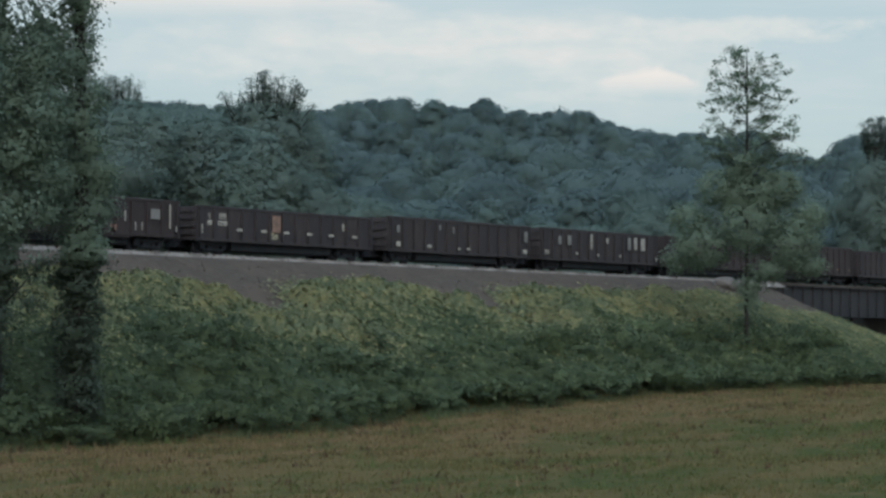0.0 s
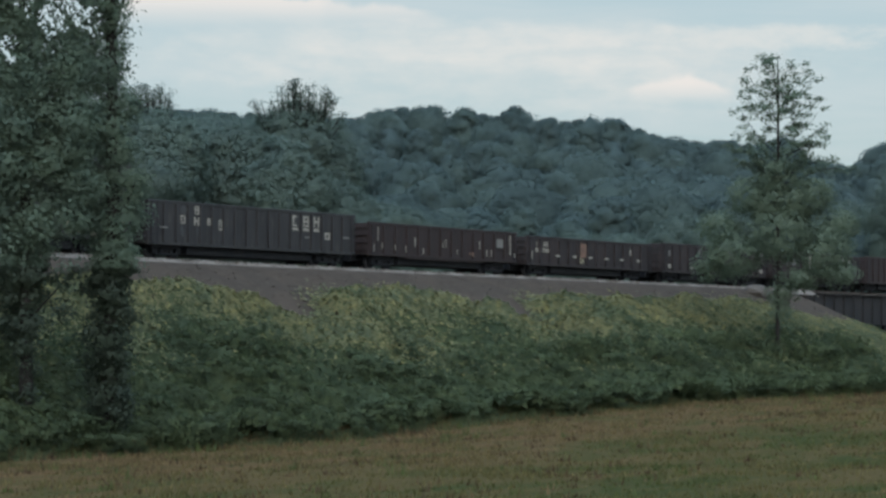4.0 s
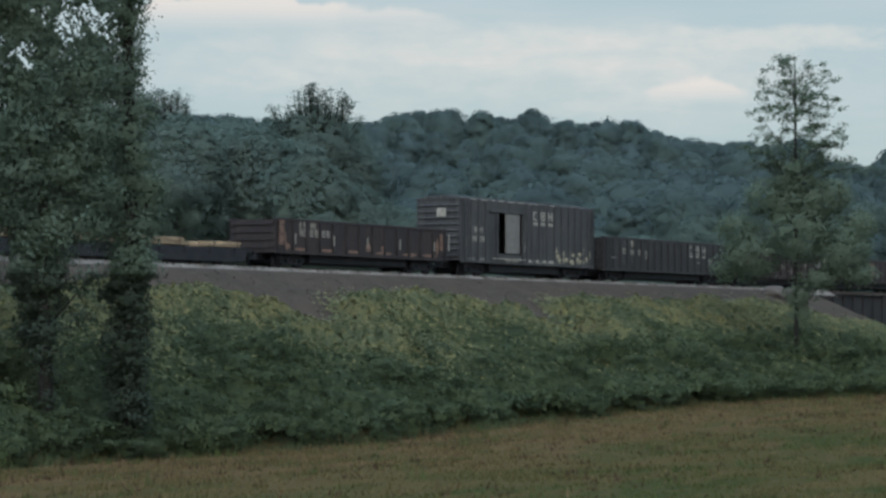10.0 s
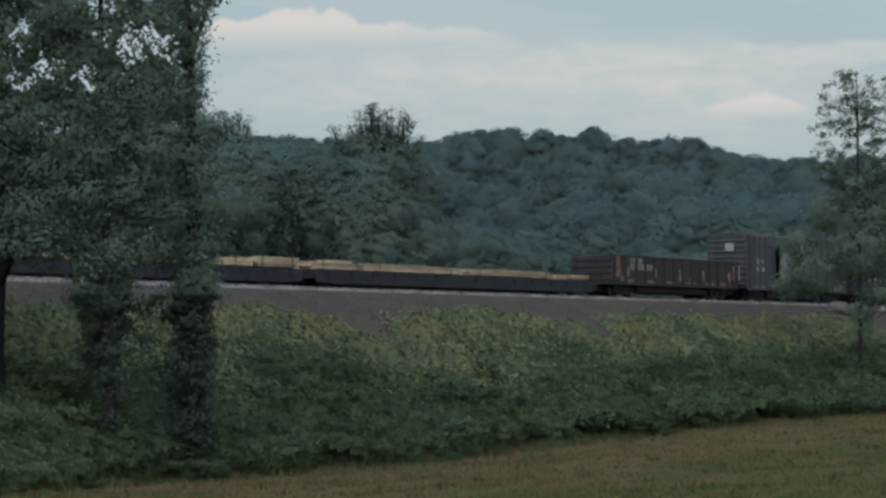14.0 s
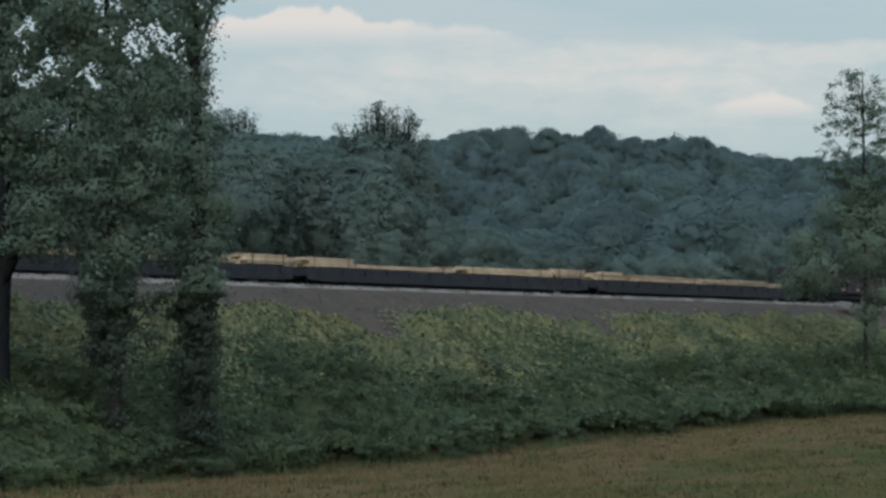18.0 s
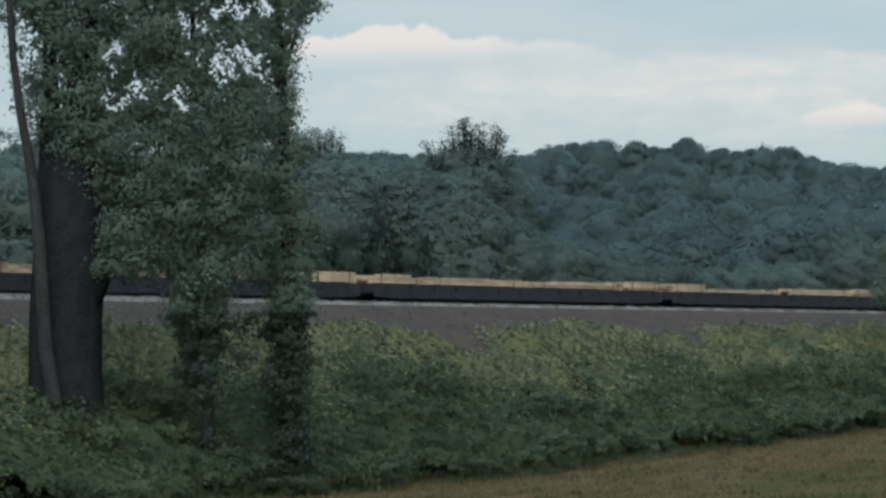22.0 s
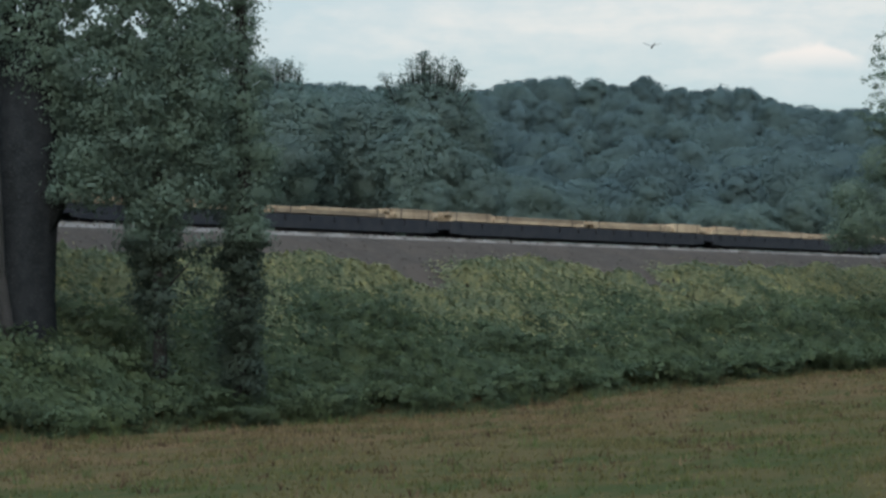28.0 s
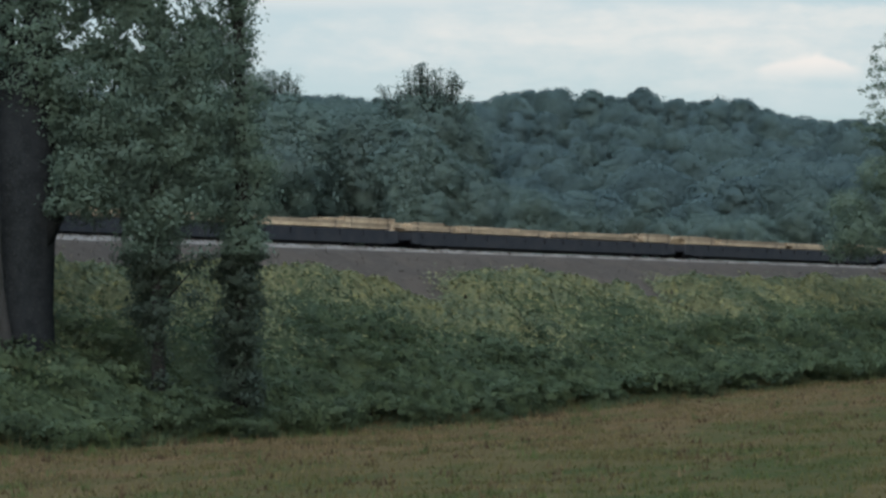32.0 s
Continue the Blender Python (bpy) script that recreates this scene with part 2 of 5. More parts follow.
M_CREAM = material("sprayed_cream_paint", (0.3, 0.27, 0.18), 0.7, second=(0.17, 0.16, 0.12), scale=3.0, third=(0.05, 0.046, 0.042), fine=5.0)
M_ORANGE = material("orange_rust", (0.16, 0.092, 0.065), 0.85, second=(0.09, 0.053, 0.04), scale=2.0, third=(0.19, 0.13, 0.1), fine=8.0)
M_WOOD = material("sawn_timber", (0.28, 0.205, 0.128), 0.8, second=(0.2, 0.14, 0.085), scale=1.0, third=(0.35, 0.27, 0.175), fine=6.0, random_object=0.45, bump=0.3)
M_WING = material("clear_wing", (0.4, 0.4, 0.38), 0.4, second=(0.25, 0.25, 0.24), scale=300.0, seep=0.7)
M_STEEL = material("rail_steel", (0.075, 0.058, 0.048), 0.6, 0.35, second=(0.055, 0.038, 0.03), scale=3.0)
M_TIE = material("sleeper_wood", (0.032, 0.027, 0.024), 0.9, second=(0.045, 0.038, 0.033), scale=2.0)
M_CONCRETE = material("weathered_concrete", (0.045, 0.04, 0.036), 0.9, second=(0.036, 0.032, 0.029), scale=0.6, third=(0.028, 0.025, 0.022), fine=3.0, bump=0.4)
M_GIRDER = material("bridge_steel", (0.019, 0.02, 0.022), 0.75, second=(0.025, 0.0245, 0.0255), scale=0.5, third=(0.03, 0.026, 0.025), fine=2.5, spec=0.15)


def clear_wing():
    """Thin clear skin: mostly see-through."""
    tree = M_WING.node_tree
    n = Nodes(tree)
    out = next(k for k in tree.nodes if k.type == "OUTPUT_MATERIAL")
    skin = out.inputs[0].links[0].from_socket
    n.plug(out, 0, n.add("ShaderNodeMixShader", {0: 0.22, 1: n.add("ShaderNodeBsdfTransparent").outputs[0], 2: skin}).outputs[0])


clear_wing()


# ---- building blocks ----
def join(blocks):
    """One mesh's vertices and faces from several (vertices, faces)."""
    vs, fs, k = [], [], 0
    for v, f in blocks:
        vs.extend(v)
        fs.extend([tuple(i + k for i in face) for face in f])
        k += len(v)
    return vs, fs


def block(x0, x1, y0, y1, z0, z1, c=0.0):
    """A box whose long edges are chamfered by c."""
    if c <= 0:
        v = [(x, y, z) for x in (x0, x1) for y in (y0, y1) for z in (z0, z1)]
        return v, [(0, 1, 3, 2), (4, 6, 7, 5), (0, 4, 5, 1), (2, 3, 7, 6), (0, 2, 6, 4), (1, 5, 7, 3)]
    ring = [(y0 + c, z0), (y1 - c, z0), (y1, z0 + c), (y1, z1 - c), (y1 - c, z1), (y0 + c, z1), (y0, z1 - c), (y0, z0 + c)]
    v = [(x, y, z) for x in (x0, x1) for y, z in ring]
    f = [(i, (i + 1) % 8, 8 + (i + 1) % 8, 8 + i) for i in range(8)]
    return v, f + [tuple(range(7, -1, -1)), tuple(range(8, 16))]


def tube(points, radii, sides=8):
    """A round bar through points, with a radius at each."""
    pts = [Vector(p) for p in points]
    v, f = [], []
    for i, p in enumerate(pts):
        d = (pts[min(i + 1, len(pts) - 1)] - pts[max(i - 1, 0)]).normalized()
        a = d.cross(Vector((0, 0, 1)) if abs(d.z) < 0.9 else Vector((1, 0, 0))).normalized()
        b = d.cross(a)
        for k in range(sides):
            w = 2 * math.pi * k / sides
            v.append(tuple(p + radii[i] * (math.cos(w) * a + math.sin(w) * b)))
    for i in range(len(pts) - 1):
        for k in range(sides):
            f.append((i * sides + k, i * sides + (k + 1) % sides, (i + 1) * sides + (k + 1) % sides, (i + 1) * sides + k))
    f.append(tuple(range(sides - 1, -1, -1)))
    f.append(tuple(range((len(pts) - 1) * sides, len(pts) * sides)))
    return v, f


def mesh_of(name, geometry, mat, smooth=False):
    me = bpy.data.meshes.new(name)
    me.from_pydata(geometry[0], [], geometry[1])
    me.materials.append(mat)
    me.validate()
    if smooth:
        me.polygons.foreach_set("use_smooth", [True] * len(me.polygons))
    me.update()
    return me


MESHES = {}


def part(name, geometry, mat, parent=None, label="", at=(0, 0, 0), key=None, smooth=False):
    """One mesh object under a thing or part. With a key, alike parts share their mesh."""
    if key is not None and key in MESHES:
        me = MESHES[key]
    else:
        me = mesh_of(name, geometry() if callable(geometry) else geometry, mat, smooth)
        if key is not None:
            MESHES[key] = me
    ob = new(name, me)
    ob.location = at
    if parent is not None:
        ob.parent = parent
    if label:
        ob["label"] = label
    return ob


def leaves(name, centres, sizes, mat, rng, up=0.35, normals=None, slim=0.62, cores=(), tumble=0.55, soft=0.0, along=None):
    """A mesh of small folded leaves (two triangles each) at the centres, round solid cores (x, y, z, rx, ry, rz, and the way they face).
    soft: how far the leaves of a clump shade as one rounded mass."""
    n = len(centres)
    d = rng.normal(size=(n, 3))
    if normals is not None:
        d = d * tumble + normals
    d[:, 2] += up
    d /= np.linalg.norm(d, axis=1)[:, None]
    h = rng.normal(size=(n, 3))
    if along is not None:
        h = np.cross(d, np.array(along) + 0.4 * h)
    a = np.cross(d, h)
    a /= np.linalg.norm(a, axis=1)[:, None] + 1e-9
    b = np.cross(d, a)
    s = np.asarray(sizes)[:, None]
    lift = d * s * 0.18
    v = np.stack([centres - a * s, centres - b * s * slim + lift, centres + a * s, centres + b * s * slim + lift], axis=1).reshape(-1, 3)
    k = np.arange(n)[:, None] * 4
    f = np.concatenate([k + np.array([[0, 1, 2]]), k + np.array([[0, 2, 3]])], axis=1).reshape(-1, 3)
    if len(cores):
        rows, cols = 5, 6
        u, w = np.meshgrid(np.linspace(0, math.pi, rows), np.arange(cols) * 2 * math.pi / cols, indexing="ij")
        ball = np.stack([np.sin(u) * np.cos(w), np.sin(u) * np.sin(w), np.cos(u)], axis=-1).reshape(-1, 3)
        i, j = np.meshgrid(np.arange(rows - 1), np.arange(cols), indexing="ij")
        p00, p01, p10, p11 = i * cols + j, i * cols + (j + 1) % cols, (i + 1) * cols + j, (i + 1) * cols + (j + 1) % cols
        bf = np.concatenate([np.stack([p00, p10, p11], -1).reshape(-1, 3), np.stack([p00, p11, p01], -1).reshape(-1, 3)])
        e = np.asarray(cores)
        bv = (ball[None] * e[:, None, 3:6] * rng.uniform(0.86, 1.08, (len(e), len(ball), 1)) + e[:, None, :3]).reshape(-1, 3)
        f = np.concatenate([f, (bf[None] + (np.arange(len(e)) * len(ball))[:, None, None]).reshape(-1, 3) + len(v)])
        v = np.concatenate([v, bv])
    me = bpy.data.meshes.new(name)
    me.vertices.add(len(v))
    me.vertices.foreach_set("co", v.astype(np.float32).ravel())
    me.loops.add(len(f) * 3)
    me.loops.foreach_set("vertex_index", f.astype(np.int32).ravel())
    me.polygons.add(len(f))
    me.polygons.foreach_set("loop_start", np.arange(0, len(f) * 3, 3, dtype=np.int32))
    me.polygons.foreach_set("use_smooth", np.ones(len(f), bool))
    me.materials.append(mat)
    me.update(calc_edges=True)
    if soft and normals is not None:
        flat = (1 - soft) * d + soft * np.asarray(normals)
        flat /= np.linalg.norm(flat, axis=1)[:, None] + 1e-9
        vn = np.repeat(flat, 4, axis=0)
        if len(cores):
            turn = np.tile(ball, (len(e), 1)) + np.repeat(e[:, 6:9], len(ball), axis=0)
            vn = np.concatenate([vn, turn / (np.linalg.norm(turn, axis=1)[:, None] + 1e-9)])
        me.normals_split_custom_set_from_vertices(vn.astype(np.float32))
    return me


def cloud_points(rng, blobs, per, spread=0.5, shell=0.55, k=14):
    """Leaf places, and the way each faces, in clumps that fill ellipsoids (x, y, z, rx, ry, rz)."""
    out, faces = [], []
    for x, y, z, rx, ry, rz in blobs:
        clumps = max(6, int(per * (rx * ry * rz) ** (2 / 3)))
        d = rng.normal(size=(clumps, 3))
        d /= np.linalg.norm(d, axis=1)[:, None]
        r = shell + (1 - shell) * rng.random(clumps) ** 0.6
        c = np.array([x, y, z]) + d * r[:, None] * np.array([rx, ry, rz])
        out.append(np.repeat(c, k, axis=0) + rng.normal(size=(clumps * k, 3)) * spread * np.array([1, 1, 0.6]))
        faces.append(np.repeat(d, k, axis=0))
    return np.concatenate(out), np.concatenate(faces)


# ---- ground ----
def smooth(a, b, x):
    t = np.clip((np.asarray(x, float) - a) / (b - a), 0, 1)
    return t * t * (3 - 2 * t)


def ripple(x, y, size, seed=0.0):
    """Smooth wandering noise of about -1 to 1 with bumps of the given size."""
    x, y = np.asarray(x, float) / size, np.asarray(y, float) / size
    return (np.sin(1.7 * x + 2.1 * np.sin(0.9 * y + seed) + seed) + np.sin(2.3 * y + 1.7 * np.sin(1.3 * x - seed) + 2 * seed)
            + 0.6 * np.sin(3.9 * x - 2.7 * y + 1.3 * seed + 1.1 * np.sin(2.2 * y)) + 0.4 * np.sin(6.1 * y + 5.3 * x + seed)) / 2.4


def crest(x):
    """Height of the bank's shoulder: level, and falling away where the bridge begins."""
    x = np.asarray(x, float)
    return 7.62 - 6.2 * smooth(164, 203, x) ** 0.9 + 6.2 * smooth(252, 275, x)


FOOT = -17.2                      # where the bank meets the field


def field_height(x, y):
    return 0.95 * smooth(76, 124, x) - 0.2 * smooth(150, 200, x) + 0.05 * ripple(x, y, 6.0) + 0.02 * ripple(x, y, 1.7, 2.0)


# the hill's treetops: right per metre away, height over the eye per metre away
RIDGE_X = (-0.27, -0.1, -0.07, -0.03, -0.022, -0.015, -0.005, 0.0004, 0.006, 0.0126, 0.0171, 0.024, 0.028, 0.0338, 0.0394, 0.0443, 0.0483, 0.0583, 0.0671, 0.0771, 0.0827, 0.0893, 0.0948, 0.1037, 0.109, 0.1181, 0.1257, 0.1369, 0.1526, 0.1571, 0.1661, 0.1695, 0.1751, 0.1796, 0.1841, 0.19, 0.26)
RIDGE_Z = (0.0862, 0.0912, 0.0902, 0.0888, 0.0896, 0.0922, 0.0916, 0.0922, 0.0909, 0.0888, 0.0916, 0.0909, 0.0888, 0.093, 0.0924, 0.0878, 0.09, 0.0875, 0.0894, 0.0895, 0.0866, 0.0837, 0.0824, 0.0811, 0.0803, 0.0806, 0.0808, 0.0795, 0.0762, 0.0724, 0.0713, 0.0718, 0.0741, 0.0788, 0.08, 0.0788, 0.0752)
RIDGE_AWAY = 470.0


def hill_height(x, y):
    """The wooded hill beyond the line, by the distance along the lens's heading."""
    a = radians(HEADING)
    deep = x * math.cos(a) + (y + 74.45) * math.sin(a)
    side = x * math.sin(a) - (y + 74.45) * math.cos(a)
    top = 4.3 + RIDGE_AWAY * np.interp(side / np.maximum(deep, 1.0), RIDGE_X, RIDGE_Z) - 13.7
    return 3.0 + (top - 3.0) * (0.35 * smooth(215, 330, deep) + 0.65 * smooth(270, 470, deep)) - 0.7 * top * smooth(500, 1200, deep)


def ground_height(x, y):
    x, y = np.asarray(x, float), np.asarray(y, float)
    field = field_height(x, y)
    # the bank ends in a cone before the bridge
    top = np.maximum(crest(x + 0.42 * np.clip(-2.0 - y, 0, 16) * smooth(140, 160, x)), field)
    up = np.clip((y - FOOT) / (-2.0 - FOOT), 0, 1)
    near = field + (top - field) * (0.9 * up + 0.1 * up * up) + 0.22 * ripple(x, y, 2.6) * smooth(0, 0.2, up) * smooth(1, 0.75, up)
    far = hill_height(x, y)
    down = smooth(5.0, 17.0, y)
    far_side = top + (np.minimum(3.0, top) - top) * down
    return np.where(y < -2.0, near, np.where(y < 17.0, far_side, np.maximum(far, 0) + 0 * far_side))


def build_ground():
    xs = np.unique(np.concatenate([np.array([-2500, -1200, -600, -300, -150, -80, -40, -15]), np.arange(0, 45, 5.0), np.arange(45, 210, 0.8), np.arange(210, 300, 6.0), np.arange(300, 700, 30.0), np.array([800, 1100, 1700, 2800])]))
    ys = np.unique(np.concatenate([np.array([-2500, -1200, -600, -300, -180, -130, -100]), np.arange(-90, -50, 4.0), np.arange(-50, -20, 0.8), np.arange(-20, 18, 0.55), np.arange(18, 60, 6.0), np.arange(60, 600, 25.0), np.array([700, 1000, 1600, 2800])]))
    gx, gy = np.meshgrid(xs, ys, indexing="ij")
    gz = ground_height(gx, gy)
    gz = np.where((gy < -60) & (gx < 40), np.minimum(gz, 2.4), gz)
    v = np.stack([gx, gy, gz], axis=-1).reshape(-1, 3)
    ny = len(ys)
    i, j = np.meshgrid(np.arange(len(xs) - 1), np.arange(ny - 1), indexing="ij")
    k = (i * ny + j).ravel()
    f = np.stack([k, k + ny, k + ny + 1, k + 1], axis=1)
    me = bpy.data.meshes.new("ground")
    me.from_pydata(v.tolist(), [], f.tolist())
    for m in (M_FIELD, M_BANK, M_FLOOR):
        me.materials.append(m)
    cy = ys[j.ravel()]
    slot = np.where(cy < FOOT + 1.0, 0, np.where(cy < 8, 1, 2))
    me.polygons.foreach_set("material_index", slot.astype(np.int32))
    me.polygons.foreach_set("use_smooth", [True] * len(f))
    me.update()
    tagged(new("ground", me), "mown hay field rising to a wooded railway bank", "ground", kind="structure")


build_ground()


def build_ballast():
    """The bed of crushed stone under the track, with its shoulders, and loose stones along the near edge."""
    rng = np.random.default_rng(5)
    prof = [(-1.75, -0.2), (-1.05, 0.14), (-0.8, 0.2), (-0.2, 0.17), (3.6, 0.17), (4.1, 0.1), (6.3, -0.95)]
    xs = np.concatenate([np.array([-300, -120, -40, 20]), np.arange(45, 172, 0.7), np.array([172.5])])
    v, f = [], []
    for x in xs:
        for k, (y, z) in enumerate(prof):
            j = 0.0 if k in (4, 5, 6) else 1.0
            v.append((x, y + 0.12 * float(ripple(x, y, 0.7)) * j, 7.6 + z + 0.08 * float(smooth(118, 72, x)) * (k < 4) + 0.035 * float(ripple(x, y, 0.5, 3.0)) * j))
    n = len(prof)
    for a in range(len(xs) - 1):
        for k in range(n - 1):
            f.append((a * n + k, (a + 1) * n + k, (a + 1) * n + k + 1, a * n + k + 1))
    bed = tagged(part("ballast", (v, f), M_STONES), "grey crushed stone ballast under the railway track", "ballast", kind="structure")
    c = np.stack([rng.uniform(52, 172, 12000), -0.85 - rng.exponential(0.35, 12000), np.zeros(12000)], axis=1)
    c = c[c[:, 1] > -2.2]
    c[:, 2] = 0.08 * smooth(118, 72, c[:, 0]) + np.where(c[:, 1] > -1.05, 7.78, 7.74 + (c[:, 1] + 1.05) * 0.485) + rng.normal(size=len(c)) * 0.02
    # broken stone and dead stalks that have slid down the bare strips
    x = rng.uniform(52, 186, 7000)
    z = crest(x) - rng.random(7000) * 2.6
    y = FOOT + (z - field_height(x, -17.0)) / (np.maximum(crest(x), 1.8) - field_height(x, -17.0)) * (-2.0 - FOOT)
    ok = (y < -1.8) & (y > -9)
    d = np.stack([x, y, ground_height(x, y) + 0.02], axis=1)[ok]
    scree = new("scree", leaves("scree", d, rng.uniform(0.025, 0.08, len(d)), M_ROCK, rng, 4.5, None, 0.7))
    tagged(scree, "brown broken stone slid down the bank", "scree", kind="stuff")
    ob = new("loose_stones", leaves("loose_stones", c, rng.uniform(0.025, 0.06, len(c)), M_STONES, rng, slim=0.85))
    ob.parent = bed
    tagged(ob, kind="stuff")


build_ballast()


def rail_profile(x0, x1, y):
    """A rail with foot, web and head."""
    ring = [(-0.07, -0.17), (0.07, -0.17), (0.07, -0.155), (0.012, -0.135), (0.012, -0.045), (0.036, -0.035), (0.036, 0.0), (-0.036, 0.0), (-0.036, -0.035), (-0.012, -0.045), (-0.012, -0.135), (-0.07, -0.155)]
    v = [(x, y + a, RAIL + b) for x in (x0, x1) for a, b in ring]
    n = len(ring)
    return v, [(i, (i + 1) % n, n + (i + 1) % n, n + i) for i in range(n)] + [tuple(range(n - 1, -1, -1)), tuple(range(n, 2 * n))]


def build_track():
    base = tagged(new("railway_track"), "steel rails on dark wooden sleepers", "railway track", kind="structure")
    base.location = (100, TRACK_Y, RAIL - 0.2)
    for side in (-0.7525, 0.7525):
        v, f = rail_profile(-400, 320, 0)
        part("rail", (v, f), M_STEEL, base, at=(0, side, 0.2 - RAIL))
    for k in range(240):
        part("sleeper", lambda: block(-0.11, 0.11, -1.3, 1.3, -0.14, 0.03, 0.01), M_TIE, base, at=(-45 + 0.55 * k, 0, 0), key="sleeper")


def build_bridge():
    base = tagged(new("railway_bridge"), "dark steel plate girder bridge on concrete abutments", "bridge", kind="structure")
    base.location = (172.5, TRACK_Y, RAIL)
    length = 86.0
    for y in (-1.5, 1.5):
        g = part("girder", join([block(0.5, length, y - 0.012, y + 0.012, -2.5, -0.3), block(0.5, length, y - 0.22, y + 0.22, -0.3, -0.26), block(0.5, length, y - 0.22, y + 0.22, -2.54, -2.5)]), M_GIRDER, base)
        for k in range(44):
            part("stiffener", lambda: block(-0.012, 0.012, -0.17, -0.014, -2.49, -0.31), M_GIRDER, g, at=(1.2 + 1.93 * k, y if y < 0 else y + 0.185, 0), key="stiffener")
    for k in range(60):
        part("bridge_sleeper", lambda: block(-0.13, 0.13, -1.45, 1.45, -0.25, -0.172, 0.01), M_TIE, base, at=(0.8 + 0.45 * k, 0, 0), key="bridge_sleeper")
    part("deck", block(27.5, length, -1.45, 1.45, -0.25, -0.18), M_TIE, base)
    part("abutment", join([block(-1.6, 0.4, -2.6, 2.6, -7.5, -3.0, 0.05), block(-1.6, -0.2, -2.6, 2.6, -3.0, -0.5, 0.05)]), M_CONCRETE, base, "weathered concrete abutment")
    part("wing_wall", block(-5.0, -1.6, -2.9, -2.5, -3.5, -0.5, 0.05), M_CONCRETE, base)
    for x in (29.0, 58.0):
        part("pier", join([block(x - 0.9, x + 0.9, -2.2, 2.2, -9.0, -3.4, 0.1), block(x - 1.1, x + 1.1, -2.6, 2.6, -3.4, -2.55, 0.05)]), M_CONCRETE, base)
    part("abutment", block(length - 0.3, length + 2.0, -2.6, 2.6, -8.0, -0.5, 0.05), M_CONCRETE, base, "weathered concrete abutment")


build_track()
build_bridge()


def boulder(seed, size):
    """A broken block of stone with worn edges."""
    rng = np.random.default_rng(seed)
    bm = bmesh.new()
    bmesh.ops.create_icosphere(bm, subdivisions=2, radius=1.0)
    cuts = rng.normal(size=(7, 3))
    cuts /= np.linalg.norm(cuts, axis=1)[:, None]
    for v in bm.verts:
        d = v.co.normalized()
        r = min([1.0] + [0.72 / max(0.05, d.dot(Vector(c))) for c in cuts])
        v.co = d * r * (1 + 0.05 * noise.noise(d * 3)) * Vector(size).length / 1.7
        v.co = Vector((v.co.x * size[0], v.co.y * size[1], v.co.z * size[2]))
    geometry = [tuple(v.co) for v in bm.verts], [tuple(v.index for v in f.verts) for f in bm.faces]
    bm.free()
    return geometry


for seed, x, y, size in ((1, 158.9, -2.8, (1.5, 0.95, 0.6)), (2, 160.8, -2.7, (0.9, 0.6, 0.5)), (3, 163.0, -2.6, (0.7, 0.6, 0.4)), (4, 157.6, -2.8, (0.5, 0.4, 0.3)), (5, 162.0, -3.8, (0.6, 0.5, 0.4))):
    tagged(part("boulder", boulder(seed, size), M_BOULDER, at=(x, y, float(ground_height(x, y)) + 0.1 * size[2])), "brownish broken boulder on the bank's shoulder", "boulder", "boulders by the bridge")


# ---- the train ----
def wheelset_mesh():
    """Two flanged wheels on an axle."""
    prof = [(0.07, -0.80), (0.16, -0.82), (0.30, -0.81), (0.36, -0.83), (0.42, -0.82), (0.42, -0.72), (0.445, -0.70), (0.445, -0.67), (0.36, -0.68), (0.3, -0.72), (0.16, -0.71), (0.08, -0.68), (0.08, 0.0)]
    prof = prof + [(r, -y) for r, y in prof[-2::-1]]
    v, f, sides = [], [], 20
    for r, y in prof:
        for k in range(sides):
            w = 2 * math.pi * k / sides
            v.append((r * math.cos(w), y, r * math.sin(w)))
    for i in range(len(prof) - 1):
        for k in range(sides):
            f.append((i * sides + k, (i + 1) * sides + k, (i + 1) * sides + (k + 1) % sides, i * sides + (k + 1) % sides))
    return v, f + [tuple(range(sides)), tuple(range(len(v) - 1, len(v) - 1 - sides, -1))]


WHEELSETS = []


def sideframe():
    """The cast side of a bogie: an arched beam with pedestals and a spring nest."""
    return join([block(-1.15, 1.15, -0.09, 0.09, 0.52, 0.66, 0.03), block(-0.85, 0.85, -0.08, 0.08, 0.2, 0.32, 0.03), block(-1.1, -0.75, -0.1, 0.1, 0.3, 0.55, 0.03), block(0.75, 1.1, -0.1, 0.1, 0.3, 0.55, 0.03),
                 block(-0.45, -0.3, -0.09, 0.09, 0.3, 0.55), block(0.3, 0.45, -0.09, 0.09, 0.3, 0.55)] + [tube([(x, 0, 0.3), (x, 0, 0.53)], [0.06, 0.06], 8) for x in (-0.15, 0.0, 0.15)])


